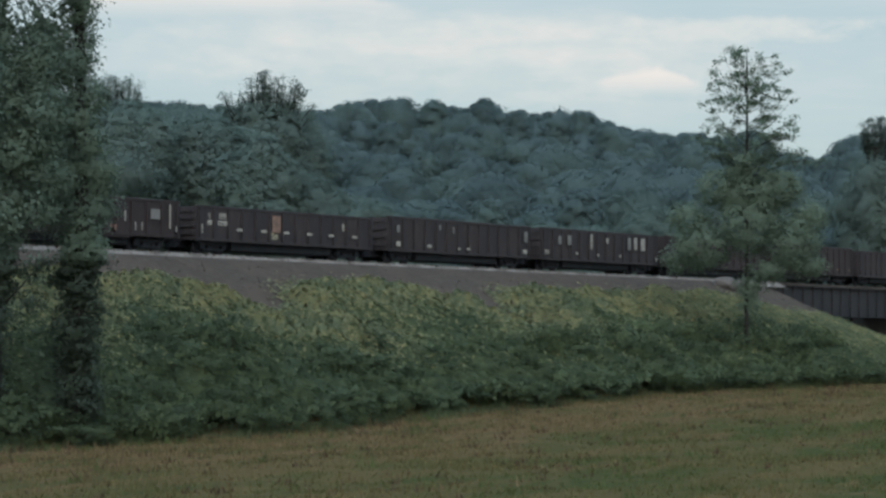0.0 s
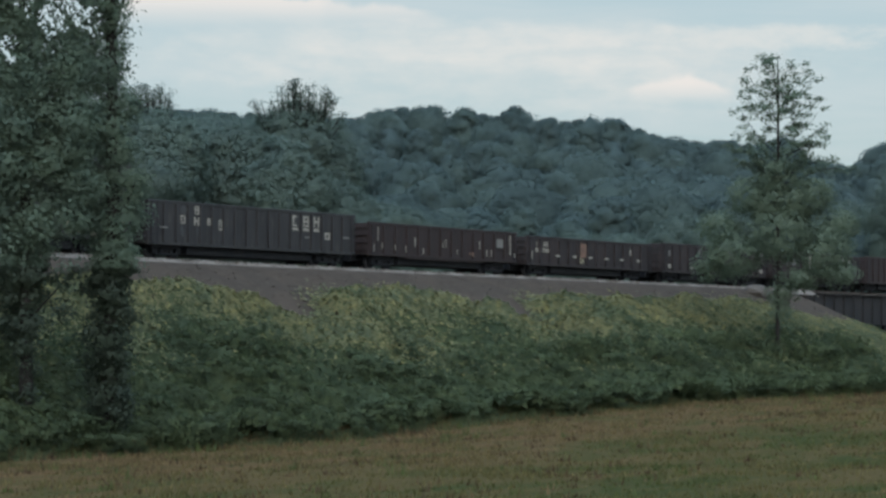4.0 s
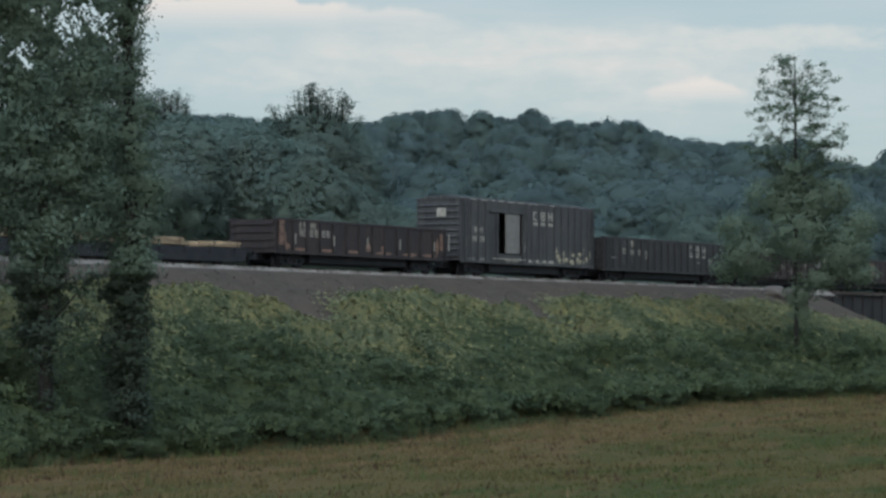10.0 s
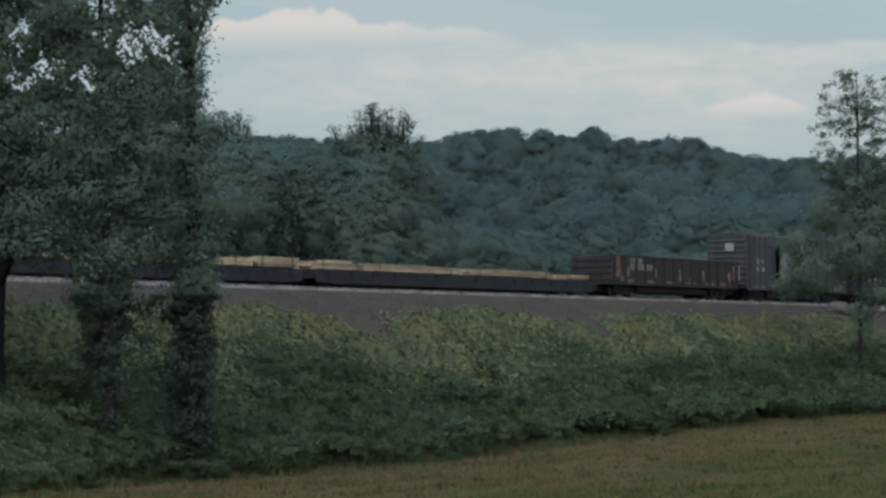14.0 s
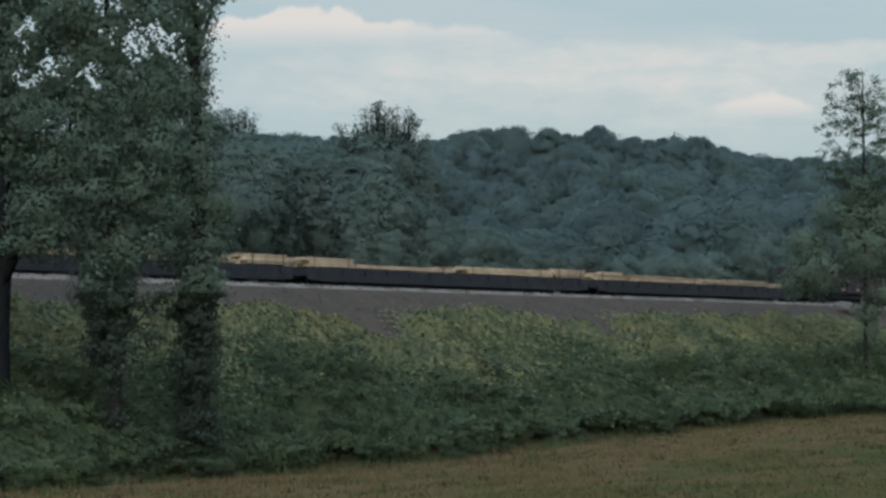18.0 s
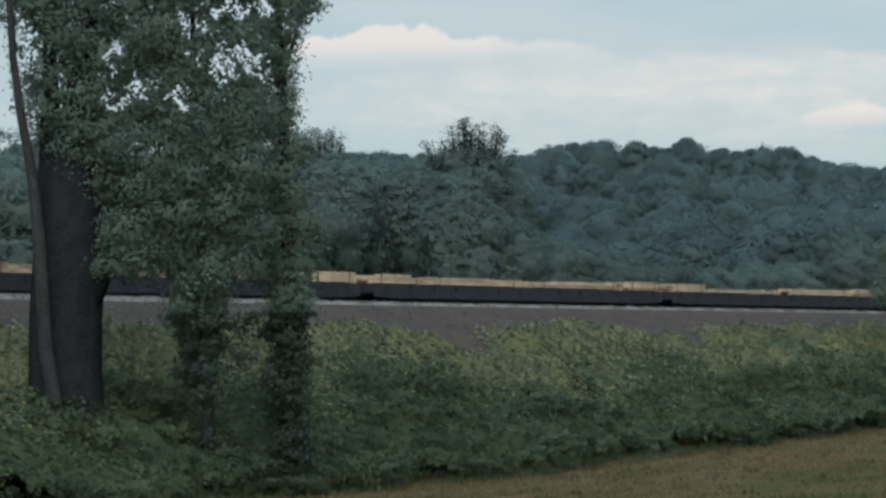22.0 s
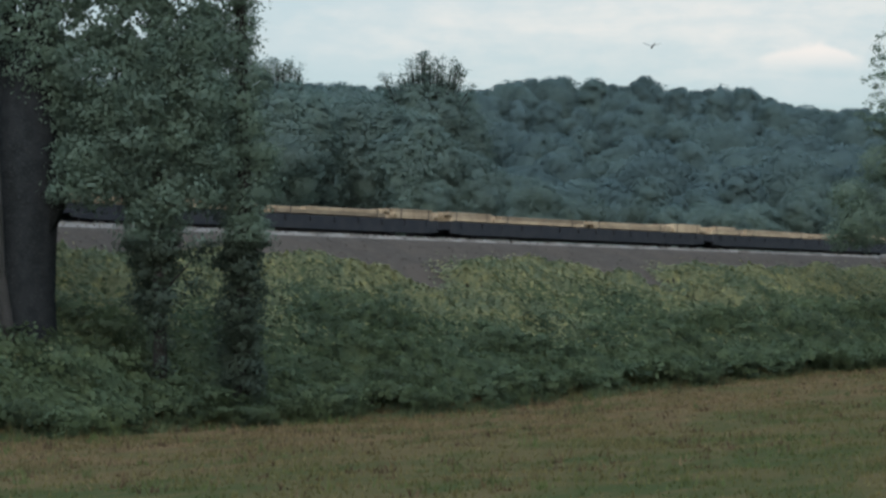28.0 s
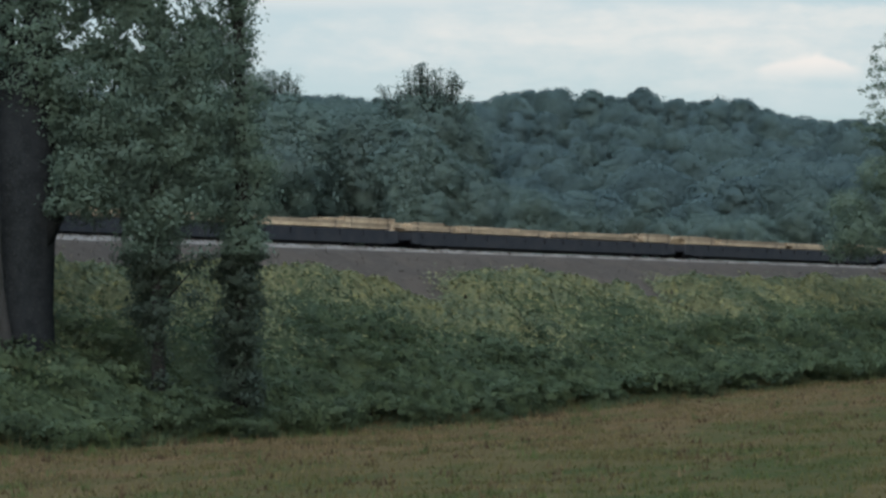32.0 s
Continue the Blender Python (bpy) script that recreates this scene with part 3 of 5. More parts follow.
def running_gear(car, half, inset):
    """Two bogies and the couplers of a car that is 2 * half long."""
    for x in (-half + inset, half - inset):
        part("bolster", lambda: block(-0.2, 0.2, -1.1, 1.1, 0.5, 0.72, 0.03), M_DARK, car, at=(x, 0, 0), key="bolster")
        for y in (-1.0, 1.0):
            part("bogie_sideframe", sideframe, M_DARK, car, at=(x, y, 0), key="sideframe")
        for dx in (-0.88, 0.88):
            mount = part("axle_beam", lambda: tube([(0, -1.1, 0), (0, 1.1, 0)], [0.066, 0.066], 8), M_DARK, car, at=(x + dx, 0, 0.42), key="axle_beam")
            WHEELSETS.append(part("wheelset", wheelset_mesh, M_DARK, mount, key="wheelset", smooth=True))
    for s in (-1, 1):
        part("coupler", lambda: join([block(-0.1, 0.62, -0.09, 0.09, 0.76, 0.92, 0.02), block(0.5, 0.78, -0.16, 0.16, 0.72, 0.98, 0.04)]), M_DARK, car, at=(s * half, 0, 0), key="coupler").rotation_euler = (0, 0, 0 if s > 0 else math.pi)


def ladder(h0, h1, width=0.42):
    n = max(2, int((h1 - h0) / 0.38))
    return join([tube([(-width / 2, 0, h0), (-width / 2, 0, h1)], [0.014] * 2, 5), tube([(width / 2, 0, h0), (width / 2, 0, h1)], [0.014] * 2, 5)] +
                [tube([(-width / 2, 0, h0 + (k + 0.5) * (h1 - h0) / n), (width / 2, 0, h0 + (k + 0.5) * (h1 - h0) / n)], [0.014] * 2, 5) for k in range(n)])


def patch(rng, w, h, teeth=9):
    """A blot with an uneven edge, w by h, in the plane of a car's side."""
    pts = []
    for k in range(teeth):
        a = 2 * math.pi * k / teeth
        r = rng.uniform(0.72, 1.05)
        pts.append((0.5 * w * r * math.cos(a) * 1.15, 0.5 * h * r * math.sin(a) * 1.15))
    v = [(x, 0.0, z) for x, z in pts] + [(x, 0.006, z) for x, z in pts]
    n = teeth
    return v, [tuple(range(n)), tuple(range(2 * n - 1, n - 1, -1))] + [(i, n + i, n + (i + 1) % n, (i + 1) % n) for i in range(n)]


def bar(w, h):
    return block(-w / 2, w / 2, -0.004, 0.004, -h / 2, h / 2)


def figure(w, h, kind):
    """One plain figure of the marks: an upright, a ring or a pair of uprights made of bars."""
    t = w * 0.26
    left, right = block(-w / 2, -w / 2 + t, -0.004, 0.004, -h / 2, h / 2), block(w / 2 - t, w / 2, -0.004, 0.004, -h / 2, h / 2)
    top, low, mid = [block(-w / 2 + t, w / 2 - t, -0.004, 0.004, a, a + t * 0.8) for a in (h / 2 - t * 0.8, -h / 2, -t * 0.4)]
    return join({0: [left, top, low], 1: [top, mid, low, left, right], 2: [left, right, mid], 3: [left], 4: [left, right, top, low]}[kind])


def marks(car, row, mat, y):
    """Plain shapes in place of letters and numbers: (x, z, width, height, kind)."""
    for x, z, w, h, kind in row:
        part("marking", lambda: figure(w, h, kind), mat, car, at=(x, y, z), key=("mark", round(w, 3), round(h, 3), kind, mat.name))


CARS = []


def gondola(q0, q1, low, high, mat, label, posts, sag=0.0, seed=0):
    """An open freight car between the places q0 and q1 of the train; low and high: its sides above the rail."""
    rng = np.random.default_rng(seed)
    L, half = q1 - q0, (q1 - q0) / 2
    car = tagged(new("gondola_car"), label, "railway car", "cars of the freight train")
    CARS.append((car, (q0 + q1) / 2, 0.0, 0.0))
    W = 1.42

    def side():
        """A plate whose bottom edge hangs lower amidships, with chords at top and bottom."""
        n, v = 12, []
        for k in range(n + 1):
            x = -half + L * k / n
            b = low - sag * (1 if 0.22 < k / n < 0.78 else 0)
            v += [(x, -0.02, b), (x, 0.02, b), (x, 0.02, high), (x, -0.02, high)]
        f = [(4 * k + i, 4 * k + (i + 1) % 4, 4 * k + 4 + (i + 1) % 4, 4 * k + 4 + i) for k in range(n) for i in range(4)]
        return v, f + [(3, 2, 1, 0), (4 * n, 4 * n + 1, 4 * n + 2, 4 * n + 3)]

    for s in (-1, 1):
        plate = part("side", side, mat, car, at=(0, s * W, 0))
        part("top_chord", block(-half - 0.03, half + 0.03, -0.075, 0.075, high - 0.02, high + 0.12, 0.02), mat, plate, at=(0, -0.02 * s, 0))
        part("side_sill", block(-half, half, -0.06, 0.06, low - 0.16, low, 0.015), mat, plate)
        for k in range(posts):
            x = -half + 0.25 + (L - 0.5) * k / (posts - 1)
            part("side_post", lambda: join([block(-0.07, 0.07, -0.06, 0.06, low, high - 0.03, 0.02)]), mat, plate, at=(x, s * 0.075, 0), key=("post", low, high, mat.name))
    for s in (-1, 1):
        end = part("end", join([block(-0.03, 0.03, -W + 0.03, W - 0.03, low - 0.1, high + 0.05)]), mat, car, at=(s * (half - 0.04), 0, 0))
        for k in range(4):
            part("end_rib", lambda: block(-0.05, 0.05, -W + 0.1, W - 0.1, -0.06, 0.06, 0.02), mat, end, at=(s * 0.07, 0, low + 0.2 + (high - low - 0.35) * k / 3), key=("end_rib", mat.name))
        part("ladder", lambda: ladder(low - 0.3, high), M_DARK, car, at=(s * (half - 0.35), -W - 0.17, 0), key=("ladder", low, high))
        part("ladder", None, M_DARK, car, at=(s * (half - 0.35), W + 0.17, 0), key=("ladder", low, high))
    part("floor", block(-half + 0.05, half - 0.05, -W + 0.02, W - 0.02, low - 0.12, low - 0.02), M_RUST, car)
    part("centre_sill", block(-half, half, -0.22, 0.22, low - 0.45, low - 0.12, 0.02), M_DARK, car)
    part("underframe", block(-half + 3.6, half - 3.6, -1.05, 1.05, low - 0.58, low - 0.13, 0.05), M_DARK, car)
    part("brake_tank", tube([(-0.6, 0.5, low - 0.38), (0.6, 0.5, low - 0.38)], [0.2, 0.2], 12), M_DARK, car)
    running_gear(car, half, 1.95)
    return car


def boxcar(q0, q1):
    L, half = q1 - q0, (q1 - q0) / 2
    low, high, W = 0.9, 4.42, 1.44
    car = tagged(new("boxcar"), "weathered grey boxcar with a half-open pale sliding door", "railway car", "cars of the freight train")
    mid = (q0 + q1) / 2
    CARS.append((car, mid, 0.0, 0.0))
    X = lambda q: q - mid
    d0, d1 = X(98.05), X(100.95)
    near = part("side", block(d1, half, -0.03, 0.03, low, high), M_GREY_STEEL, car, at=(0, -W, 0))
    part("side", block(-half, d0, -0.03, 0.03, low, high), M_GREY_STEEL, car, at=(0, -W, 0))
    part("door_header", block(d0, d1, -0.028, 0.028, 3.74, high), M_GREY_STEEL, car, at=(0, -W, 0))
    part("door_threshold", block(d0, d1, -0.028, 0.028, low, 1.36), M_GREY_STEEL, car, at=(0, -W, 0))
    far = part("side", block(-half, half, -0.03, 0.03, low, high), M_GREY_STEEL, car, at=(0, W, 0))
    for q in (94.35, 95.1, 95.9, 96.75, 101.5, 102.12, 103.02, 103.92, 104.83, 105.7, 106.6, 107.41, 108.27, 109.1, 109.65):
        part("side_post", lambda: block(-0.05, 0.05, -0.07, 0.0, low + 0.04, high - 0.06, 0.015), M_GREY_STEEL, near, at=(X(q), -0.03, 0), key="box_post")
    for k in range(17):
        part("side_post", None, M_GREY_STEEL, far, at=(-half + 0.3 + k * (L - 0.6) / 16, 0.1, 0), key="box_post")
    door = part("sliding_door", block(X(99.0), X(100.57), -0.035, 0.035, 1.4, 3.7, 0.02), M_DOOR, car, "pale grey sliding door panel", at=(0, -W - 0.05, 0))
    for z in (1.7, 2.35, 3.0):
        part("door_rib", block(X(99.08), X(100.49), -0.025, 0.0, z - 0.03, z + 0.03), M_DOOR, door, at=(0, -0.035, 0))
    part("door_rail", block(d0 - 0.9, d1 + 0.3, -0.09, 0.0, 3.74, 3.84, 0.02), M_GREY_STEEL, car, at=(0, -W - 0.03, 0))
    part("door_sill", block(d0 - 0.5, d1 + 0.3, -0.09, 0.0, 1.02, 1.1, 0.02), M_WHITE, car, "worn whitish sill", at=(0, -W - 0.03, 0))
    for x in (d0 - 0.06, d1 + 0.06):
        part("door_post", block(x - 0.07, x + 0.07, -0.1, 0.0, low, 3.74, 0.02), M_GREY_STEEL, car, at=(0, -W - 0.03, 0))
    part("inner_panel", block(d0 - 0.6, d0 + 0.2, -0.02, 0.02, 1.2, 3.5), M_DARK, car, at=(0, -W + 0.06, 0))
    part("roof", roof_mesh(half, W, high), M_GREY_STEEL, car)
    # short whitish strips of differing length along the roof's near edge
    for q, w in ((95.4, 0.7), (96.6, 0.9), (97.6, 0.35), (98.5, 0.6), (99.7, 0.9), (100.8, 0.8), (101.9, 0.5), (102.6, 0.4), (104.6, 0.6)):
        part("roof_edge_chip", lambda: block(-w / 2, w / 2, -0.008, 0.0, high - 0.045, high - 0.005), M_WHITE, car, "short whitish strip along the roof's edge", at=(X(q), -W - 0.052, 0), key=("edge_dash", w))
    for k in range(13):
        part("roof_rib", lambda: roof_rib(W, high), M_GREY_STEEL, car, at=(-half + 0.6 + k * (L - 1.2) / 12, 0, 0), key="roof_rib")
    for s in (-1, 1):
        end = part("end", block(-0.03, 0.03, -W + 0.03, W - 0.03, low, high), M_GREY_STEEL, car, at=(s * (half - 0.03), 0, 0))
        for k in range(9):
            part("end_rib", lambda: tube([(0, -W + 0.12, 0), (0, W - 0.12, 0)], [0.075, 0.075], 6), M_GREY_STEEL, end, at=(s * 0.05, 0, low + 0.25 + k * 0.36), key="box_end_rib")
    part("placard", block(-0.012, 0.012, -0.3, 0.3, 3.38, 3.88), M_WHITE, car, "pale square placard", at=(-half - 0.14, -0.25, 0))
    part("floor", block(-half + 0.05, half - 0.05, -W + 0.04, W - 0.04, low, low + 0.1), M_DARK, car)
    part("centre_sill", block(-half, half, -0.25, 0.25, low - 0.4, low, 0.02), M_DARK, car)
    part("underframe", block(-half + 3.8, half - 3.8, -1.1, 1.1, low - 0.62, low - 0.01, 0.05), M_DARK, car)
    part("side_sill", block(-half, half, -0.05, 0.05, low - 0.14, low, 0.02), M_GREY_STEEL, car, at=(0, -W, 0))
    part("ladder", lambda: ladder(0.5, 4.2), M_DARK, car, at=(-half + 0.4, -W - 0.16, 0), key="tall_ladder")
    part("ladder", None, M_DARK, car, at=(half - 0.4, -W - 0.16, 0), key="tall_ladder")
    # plain blocks with a bar under each, in place of the letters
    for q, kind in ((102.55, 0), (103.43, 1), (104.37, 2)):
        part("logo_shape", lambda: figure(0.58, 0.53, kind), M_WHITE, car, "worn white block shape", at=(X(q), -W - 0.036, 3.72), key=("logo", kind))
        part("logo_bar", lambda: bar(0.56, 0.17), M_WHITE, car, at=(X(q), -W - 0.036, 3.25), key="logo_bar")
    marks(car, [(X(q), 2.68, 0.26, 0.31, k) for q, k in ((95.25, 0), (95.62, 1), (96.1, 2), (96.47, 3))] + [(X(q), 2.15, 0.27, 0.28, k) for q, k in ((95.25, 4), (95.6, 1), (96.12, 4), (96.47, 1))], M_WHITE, -W - 0.036)
    rng = np.random.default_rng(3)
    for q, z, w, h in ((105.12, 1.62, 0.22, 0.55), (105.3, 1.35, 0.4, 0.4), (105.7, 1.12, 0.8, 0.36), (106.0, 1.5, 0.2, 0.5), (106.35, 1.2, 0.55, 0.3), (106.7, 1.55, 0.25, 0.4), (106.95, 1.08, 0.9, 0.3), (107.25, 1.5, 0.5, 0.22), (107.75, 1.2, 0.35, 0.5), (108.05, 1.55, 0.5, 0.25), (108.3, 1.1, 0.7, 0.3), (108.42, 1.75, 0.16, 0.5), (108.95, 1.25, 0.4, 0.4), (109.3, 1.55, 0.2, 0.5)):
        part("graffiti", patch(rng, w, h), M_CREAM, car, "pale sprayed paint", at=(X(q), -W - 0.037, z))
    for q in (95.2, 96.3, 99.3, 100.1, 102.0, 102.9, 103.8, 104.5):
        part("paint_patch", patch(rng, 0.75, 0.2, 9), M_DOOR if q < 97 else M_WHITE, car, "dusty pale smear", at=(X(q), -W - 0.037, 1.0))
    part("paint_patch", patch(rng, 0.2, 0.73, 7), M_WHITE, car, at=(X(101.2), -W - 0.037, 1.8))
    running_gear(car, half, 2.1)
    return car


def roof_mesh(half, W, high):
    prof = [(-W - 0.05, high - 0.06), (-W - 0.05, high), (-0.5, high + 0.17), (0.5, high + 0.17), (W + 0.05, high), (W + 0.05, high - 0.06)]
    n = len(prof)
    v = [(x, y, z) for x in (-half - 0.05, half + 0.05) for y, z in prof]
    return v, [(i, (i + 1) % n, n + (i + 1) % n, n + i) for i in range(n)] + [tuple(range(n - 1, -1, -1)), tuple(range(n, 2 * n))]


def roof_rib(W, high):
    return join([tube([(0, -W - 0.05, high + 0.01), (0, -0.5, high + 0.18), (0, 0.5, high + 0.18), (0, W + 0.05, high + 0.01)], [0.04] * 4, 5)])


DECK = 0.9
FLAT_HALF = 13.9


def flatcar(q1):
    """A long flat car whose front end stands at q1."""
    mid = q1 - 14.4
    car = tagged(new("flatcar"), "long dark steel flatcar loaded with pale sawn timbers", "railway car", "cars of the freight train")
    CARS.append((car, mid, 0.0, 0.0))
    h = FLAT_HALF
    part("deck", block(-h, h, -1.38, 1.38, DECK - 0.1, DECK - 0.02), M_DARK, car)
    for s in (-1, 1):
        n, v, f = 20, [], []
        for k in range(n + 1):
            x = -h + 2 * h * k / n
            b = DECK - (0.68 if 0 < k < n else 0.6)
            v += [(x, -0.05, b), (x, 0.05, b), (x, 0.05, DECK), (x, -0.05, DECK)]
        f = [(4 * k + i, 4 * k + (i + 1) % 4, 4 * k + 4 + (i + 1) % 4, 4 * k + 4 + i) for k in range(n) for i in range(4)] + [(3, 2, 1, 0), (4 * n, 4 * n + 1, 4 * n + 2, 4 * n + 3)]
        sill = part("side_sill", (v, f), M_DARK, car, at=(0, s * 1.42, 0), key="flat_sill")
        for k in range(14):
            part("stake_pocket", lambda: block(-0.07, 0.07, -0.04, 0.04, DECK - 0.3, DECK - 0.03, 0.015), M_DARK, sill, at=(-h + 1.0 + k * (2 * h - 2) / 13, s * 0.09, 0), key="pocket")
        part("end_sill", block(-0.06, 0.06, -1.37, 1.37, DECK - 0.42, DECK - 0.1, 0.02), M_DARK, car, at=(s * (h - 0.07), 0, 0))
    part("centre_sill", block(-h, h, -0.25, 0.25, DECK - 0.6, DECK - 0.1, 0.02), M_DARK, car)
    part("underframe", block(-h + 4.0, h - 4.0, -1.0, 1.0, DECK - 0.72, DECK - 0.11, 0.05), M_DARK, car)
    running_gear(car, h, 2.3)
    return car, mid


def timber_stack(length, across, layers, size, seed):
    """Sawn timbers laid lengthwise, with bearers below and dark straps round them."""
    rng = np.random.default_rng(seed)
    stack = tagged(new("timber_stack"), "strapped stack of pale tan sawn timbers on a flatcar", "timber stack", "timber stacks of the train")
    step = 2.7 / across
    for j in range(layers):
        for i in range(across):
            w = step - 0.012
            whole = length * (1.0, 1.0, 0.96, 0.92)[int(rng.integers(0, 4))]
            cut = rng.uniform(-0.5, 0.5) * (length - whole) + rng.uniform(-0.12, 0.12)
            if j == layers - 1:
                if rng.random() < 0.25:
                    continue
                if rng.random() < 0.35:
                    whole = length * 0.62
                    cut = rng.uniform(-0.19, 0.19) * length
            m = part("timber", lambda: block(-whole / 2, whole / 2, -w / 2, w / 2, 0, size - 0.006, 0.012), M_WOOD, stack, at=(cut, -1.35 + (i + 0.5) * step, 0.05 + j * size), key=("timber", round(whole, 3), across, size))
            m.rotation_euler = (0, 0, rng.uniform(-0.004, 0.004) * 4 / length)
    for x in (-length * 0.36, length * 0.36):
        part("bearer", lambda: block(-0.05, 0.05, -1.36, 1.36, 0, 0.05), M_TIE, stack, at=(x, 0, 0), key="bearer")
        top = 0.05 + layers * size
        part("strap", lambda: join([block(-0.025, 0.025, -1.372, -1.362, 0.05, top), block(-0.025, 0.025, 1.362, 1.372, 0.05, top), block(-0.025, 0.025, -1.372, 1.372, top, top + 0.006)]), M_DARK, stack, at=(x, 0, 0), key=("strap", round(top, 3)))
    return stack


def build_train():
    boxcar(94.0, 109.85)
    y = -1.42 - 0.028
    rng = np.random.default_rng(11)

    def strips(car, mid, row, mat, label=""):
        """Upright or lying strips of paint and tape: (place along the train, height, width, height of strip)."""
        for q, z, w, h in row:
            part("reflector", lambda: bar(w, h), mat, car, label, at=(q - mid, -1.57, z), key=("strip", w, h, mat.name))

    def blots(car, mid, row, mat, label=""):
        for q, z, w, h in row:
            part("paint_patch", patch(rng, w, h), mat, car, label, at=(q - mid, y, z))

    def signs(car, mid, row):
        marks(car, [(q - mid, z, w, h, k) for q, z, w, h, k in row], M_WHITE, y)

    m = (76.0 + 92.45) / 2
    g = gondola(76.0, 92.45, 0.92, 2.45, M_RUST, "dark rusty gondola car with orange rust at its corners", 14, seed=1)
    part("rust_panel", block(-0.26, 0.26, -0.006, 0.006, 1.2, 2.46), M_ORANGE, g, "faded orange end panel", at=(76.36 - m, -1.565, 0))
    part("rust_panel", block(-0.12, 0.12, -0.006, 0.006, 1.35, 2.25), M_ORANGE, g, "faded orange end panel", at=(91.75 - m, -1.565, 0))
    blots(g, m, ((76.75, 1.5, 0.4, 0.9), (77.0, 1.15, 0.5, 0.35), (91.5, 1.5, 0.3, 0.9), (92.2, 1.4, 0.3, 0.9), (84.5, 1.3, 0.5, 0.5), (86.0, 1.25, 0.4, 0.4)), M_ORANGE, "orange rust")
    blots(g, m, [(q, 1.02, 1.5, 0.16) for q in (78.0, 80.6, 83.2, 86.0, 88.7, 90.8)], M_ORANGE)
    strips(g, m, [(q, 1.55, 0.09, 0.54) for q in (77.59, 81.1, 84.27, 87.48, 91.02)] + [(92.55, 1.8, 0.1, 0.9)], M_WHITE, "whitish upright strip")
    signs(g, m, [(q, 2.25, 0.25, 0.34, k) for q, k in ((78.25, 0), (78.6, 1), (79.25, 2), (79.6, 3))] + [(q, 1.87, 0.24, 0.36, k) for q, k in ((78.27, 2), (78.6, 4), (79.2, 4), (79.62, 1), (80.28, 4), (80.7, 1))])
    m = (111.2 + 129.1) / 2
    g = gondola(111.2, 129.1, 0.85, 2.72, M_GREY_DARK, "dark grey gondola car with faded white marks", 19, seed=2)
    for q, kind in ((123.53, 0), (124.5, 1), (125.47, 2)):
        part("logo_shape", lambda: figure(0.5, 0.56, kind), M_WHITE, g, "worn white block shape", at=(q - m, y, 2.3), key=("small_logo", kind))
        part("logo_bar", lambda: bar(0.5, 0.14), M_WHITE, g, at=(q - m, y, 1.88), key="small_bar")
    signs(g, m, ((126.5, 1.61, 0.46, 0.36, 4), (115.06, 2.46, 0.34, 0.4, 1), (115.06, 1.92, 0.4, 0.42, 2), (113.95, 1.97, 0.34, 0.4, 4), (116.11, 1.94, 0.34, 0.34, 1), (117.0, 1.82, 0.26, 0.5, 4)))
    strips(g, m, ((124.43, 1.48, 0.42, 0.08), (128.1, 1.58, 0.6, 0.08), (112.3, 1.53, 0.62, 0.08)), M_DOOR, "faded grey dash")
    blots(g, m, ((114.0, 2.45, 0.5, 0.5), (116.3, 2.4, 0.4, 0.5), (113.9, 1.4, 0.3, 0.6), (115.2, 1.4, 0.35, 0.5)), M_GREY_STEEL, "faded grey patch")
    m = (130.5 + 146.6) / 2
    g = gondola(130.5, 146.6, 0.9, 2.45, M_RUST_RED, "red-brown gondola car with pale upright strips", 14, sag=0.25, seed=3)
    strips(g, m, ((131.24, 1.92, 0.08, 0.76), (130.85, 1.15, 0.08, 0.4), (131.67, 1.29, 0.09, 0.3), (133.0, 1.25, 0.07, 0.3), (134.1, 1.2, 0.08, 0.34), (135.05, 1.62, 0.08, 0.5), (135.93, 1.12, 0.09, 0.34), (138.03, 1.57, 0.07, 0.34), (138.36, 1.65, 0.08, 0.5),
                  (139.6, 1.2, 0.07, 0.3), (142.13, 1.68, 0.09, 0.49), (142.95, 1.22, 0.08, 0.4), (143.46, 1.24, 0.07, 0.4), (145.68, 1.78, 0.11, 1.18), (146.2, 1.2, 0.09, 0.3)), M_WHITE, "thin pale strip")
    strips(g, m, ((141.06, 1.15, 0.2, 0.12), (141.4, 1.1, 0.16, 0.3)), M_ORANGE, "small orange plate")
    part("faded_panel", block(-0.38, 0.38, -0.005, 0.005, 1.6, 2.1), M_DOOR, g, "faded grey panel", at=(144.6 - m, -1.5, 0))
    m = (148.0 + 164.4) / 2
    g = gondola(148.0, 164.4, 0.85, 2.35, M_RUST, "dark brown gondola car with an orange panel", 14, seed=4)
    part("orange_panel", block(-0.37, 0.37, -0.005, 0.005, 1.3, 2.18), M_ORANGE, g, "faded orange panel", at=(154.87 - m, -1.575, 0))
    blots(g, m, ((154.7, 1.2, 0.3, 0.3), (155.05, 1.1, 0.35, 0.3), (154.85, 1.0, 0.5, 0.14)), M_CREAM, "pale flaking paint")
    signs(g, m, ((149.2, 1.95, 0.2, 0.3, 3), (149.15, 1.62, 0.34, 0.24, 1), (150.1, 1.98, 0.24, 0.28, 1), (150.42, 1.98, 0.24, 0.28, 1), (150.05, 1.62, 0.36, 0.24, 4), (150.5, 1.62, 0.36, 0.24, 1)))
    strips(g, m, [(148.35, 1.3, 0.1, 0.45)] + [(q, 1.33, 0.5, 0.13) for q in (151.57, 153.76, 155.83, 158.0, 160.1, 162.43)] + [(161.27, 1.82, 0.2, 0.4)], M_WHITE, "small whitish plate")
    m = (166.1 + 182.6) / 2
    g = gondola(166.1, 182.6, 0.85, 2.55, M_RUST, "dark brown gondola car with small white plates", 14, seed=5)
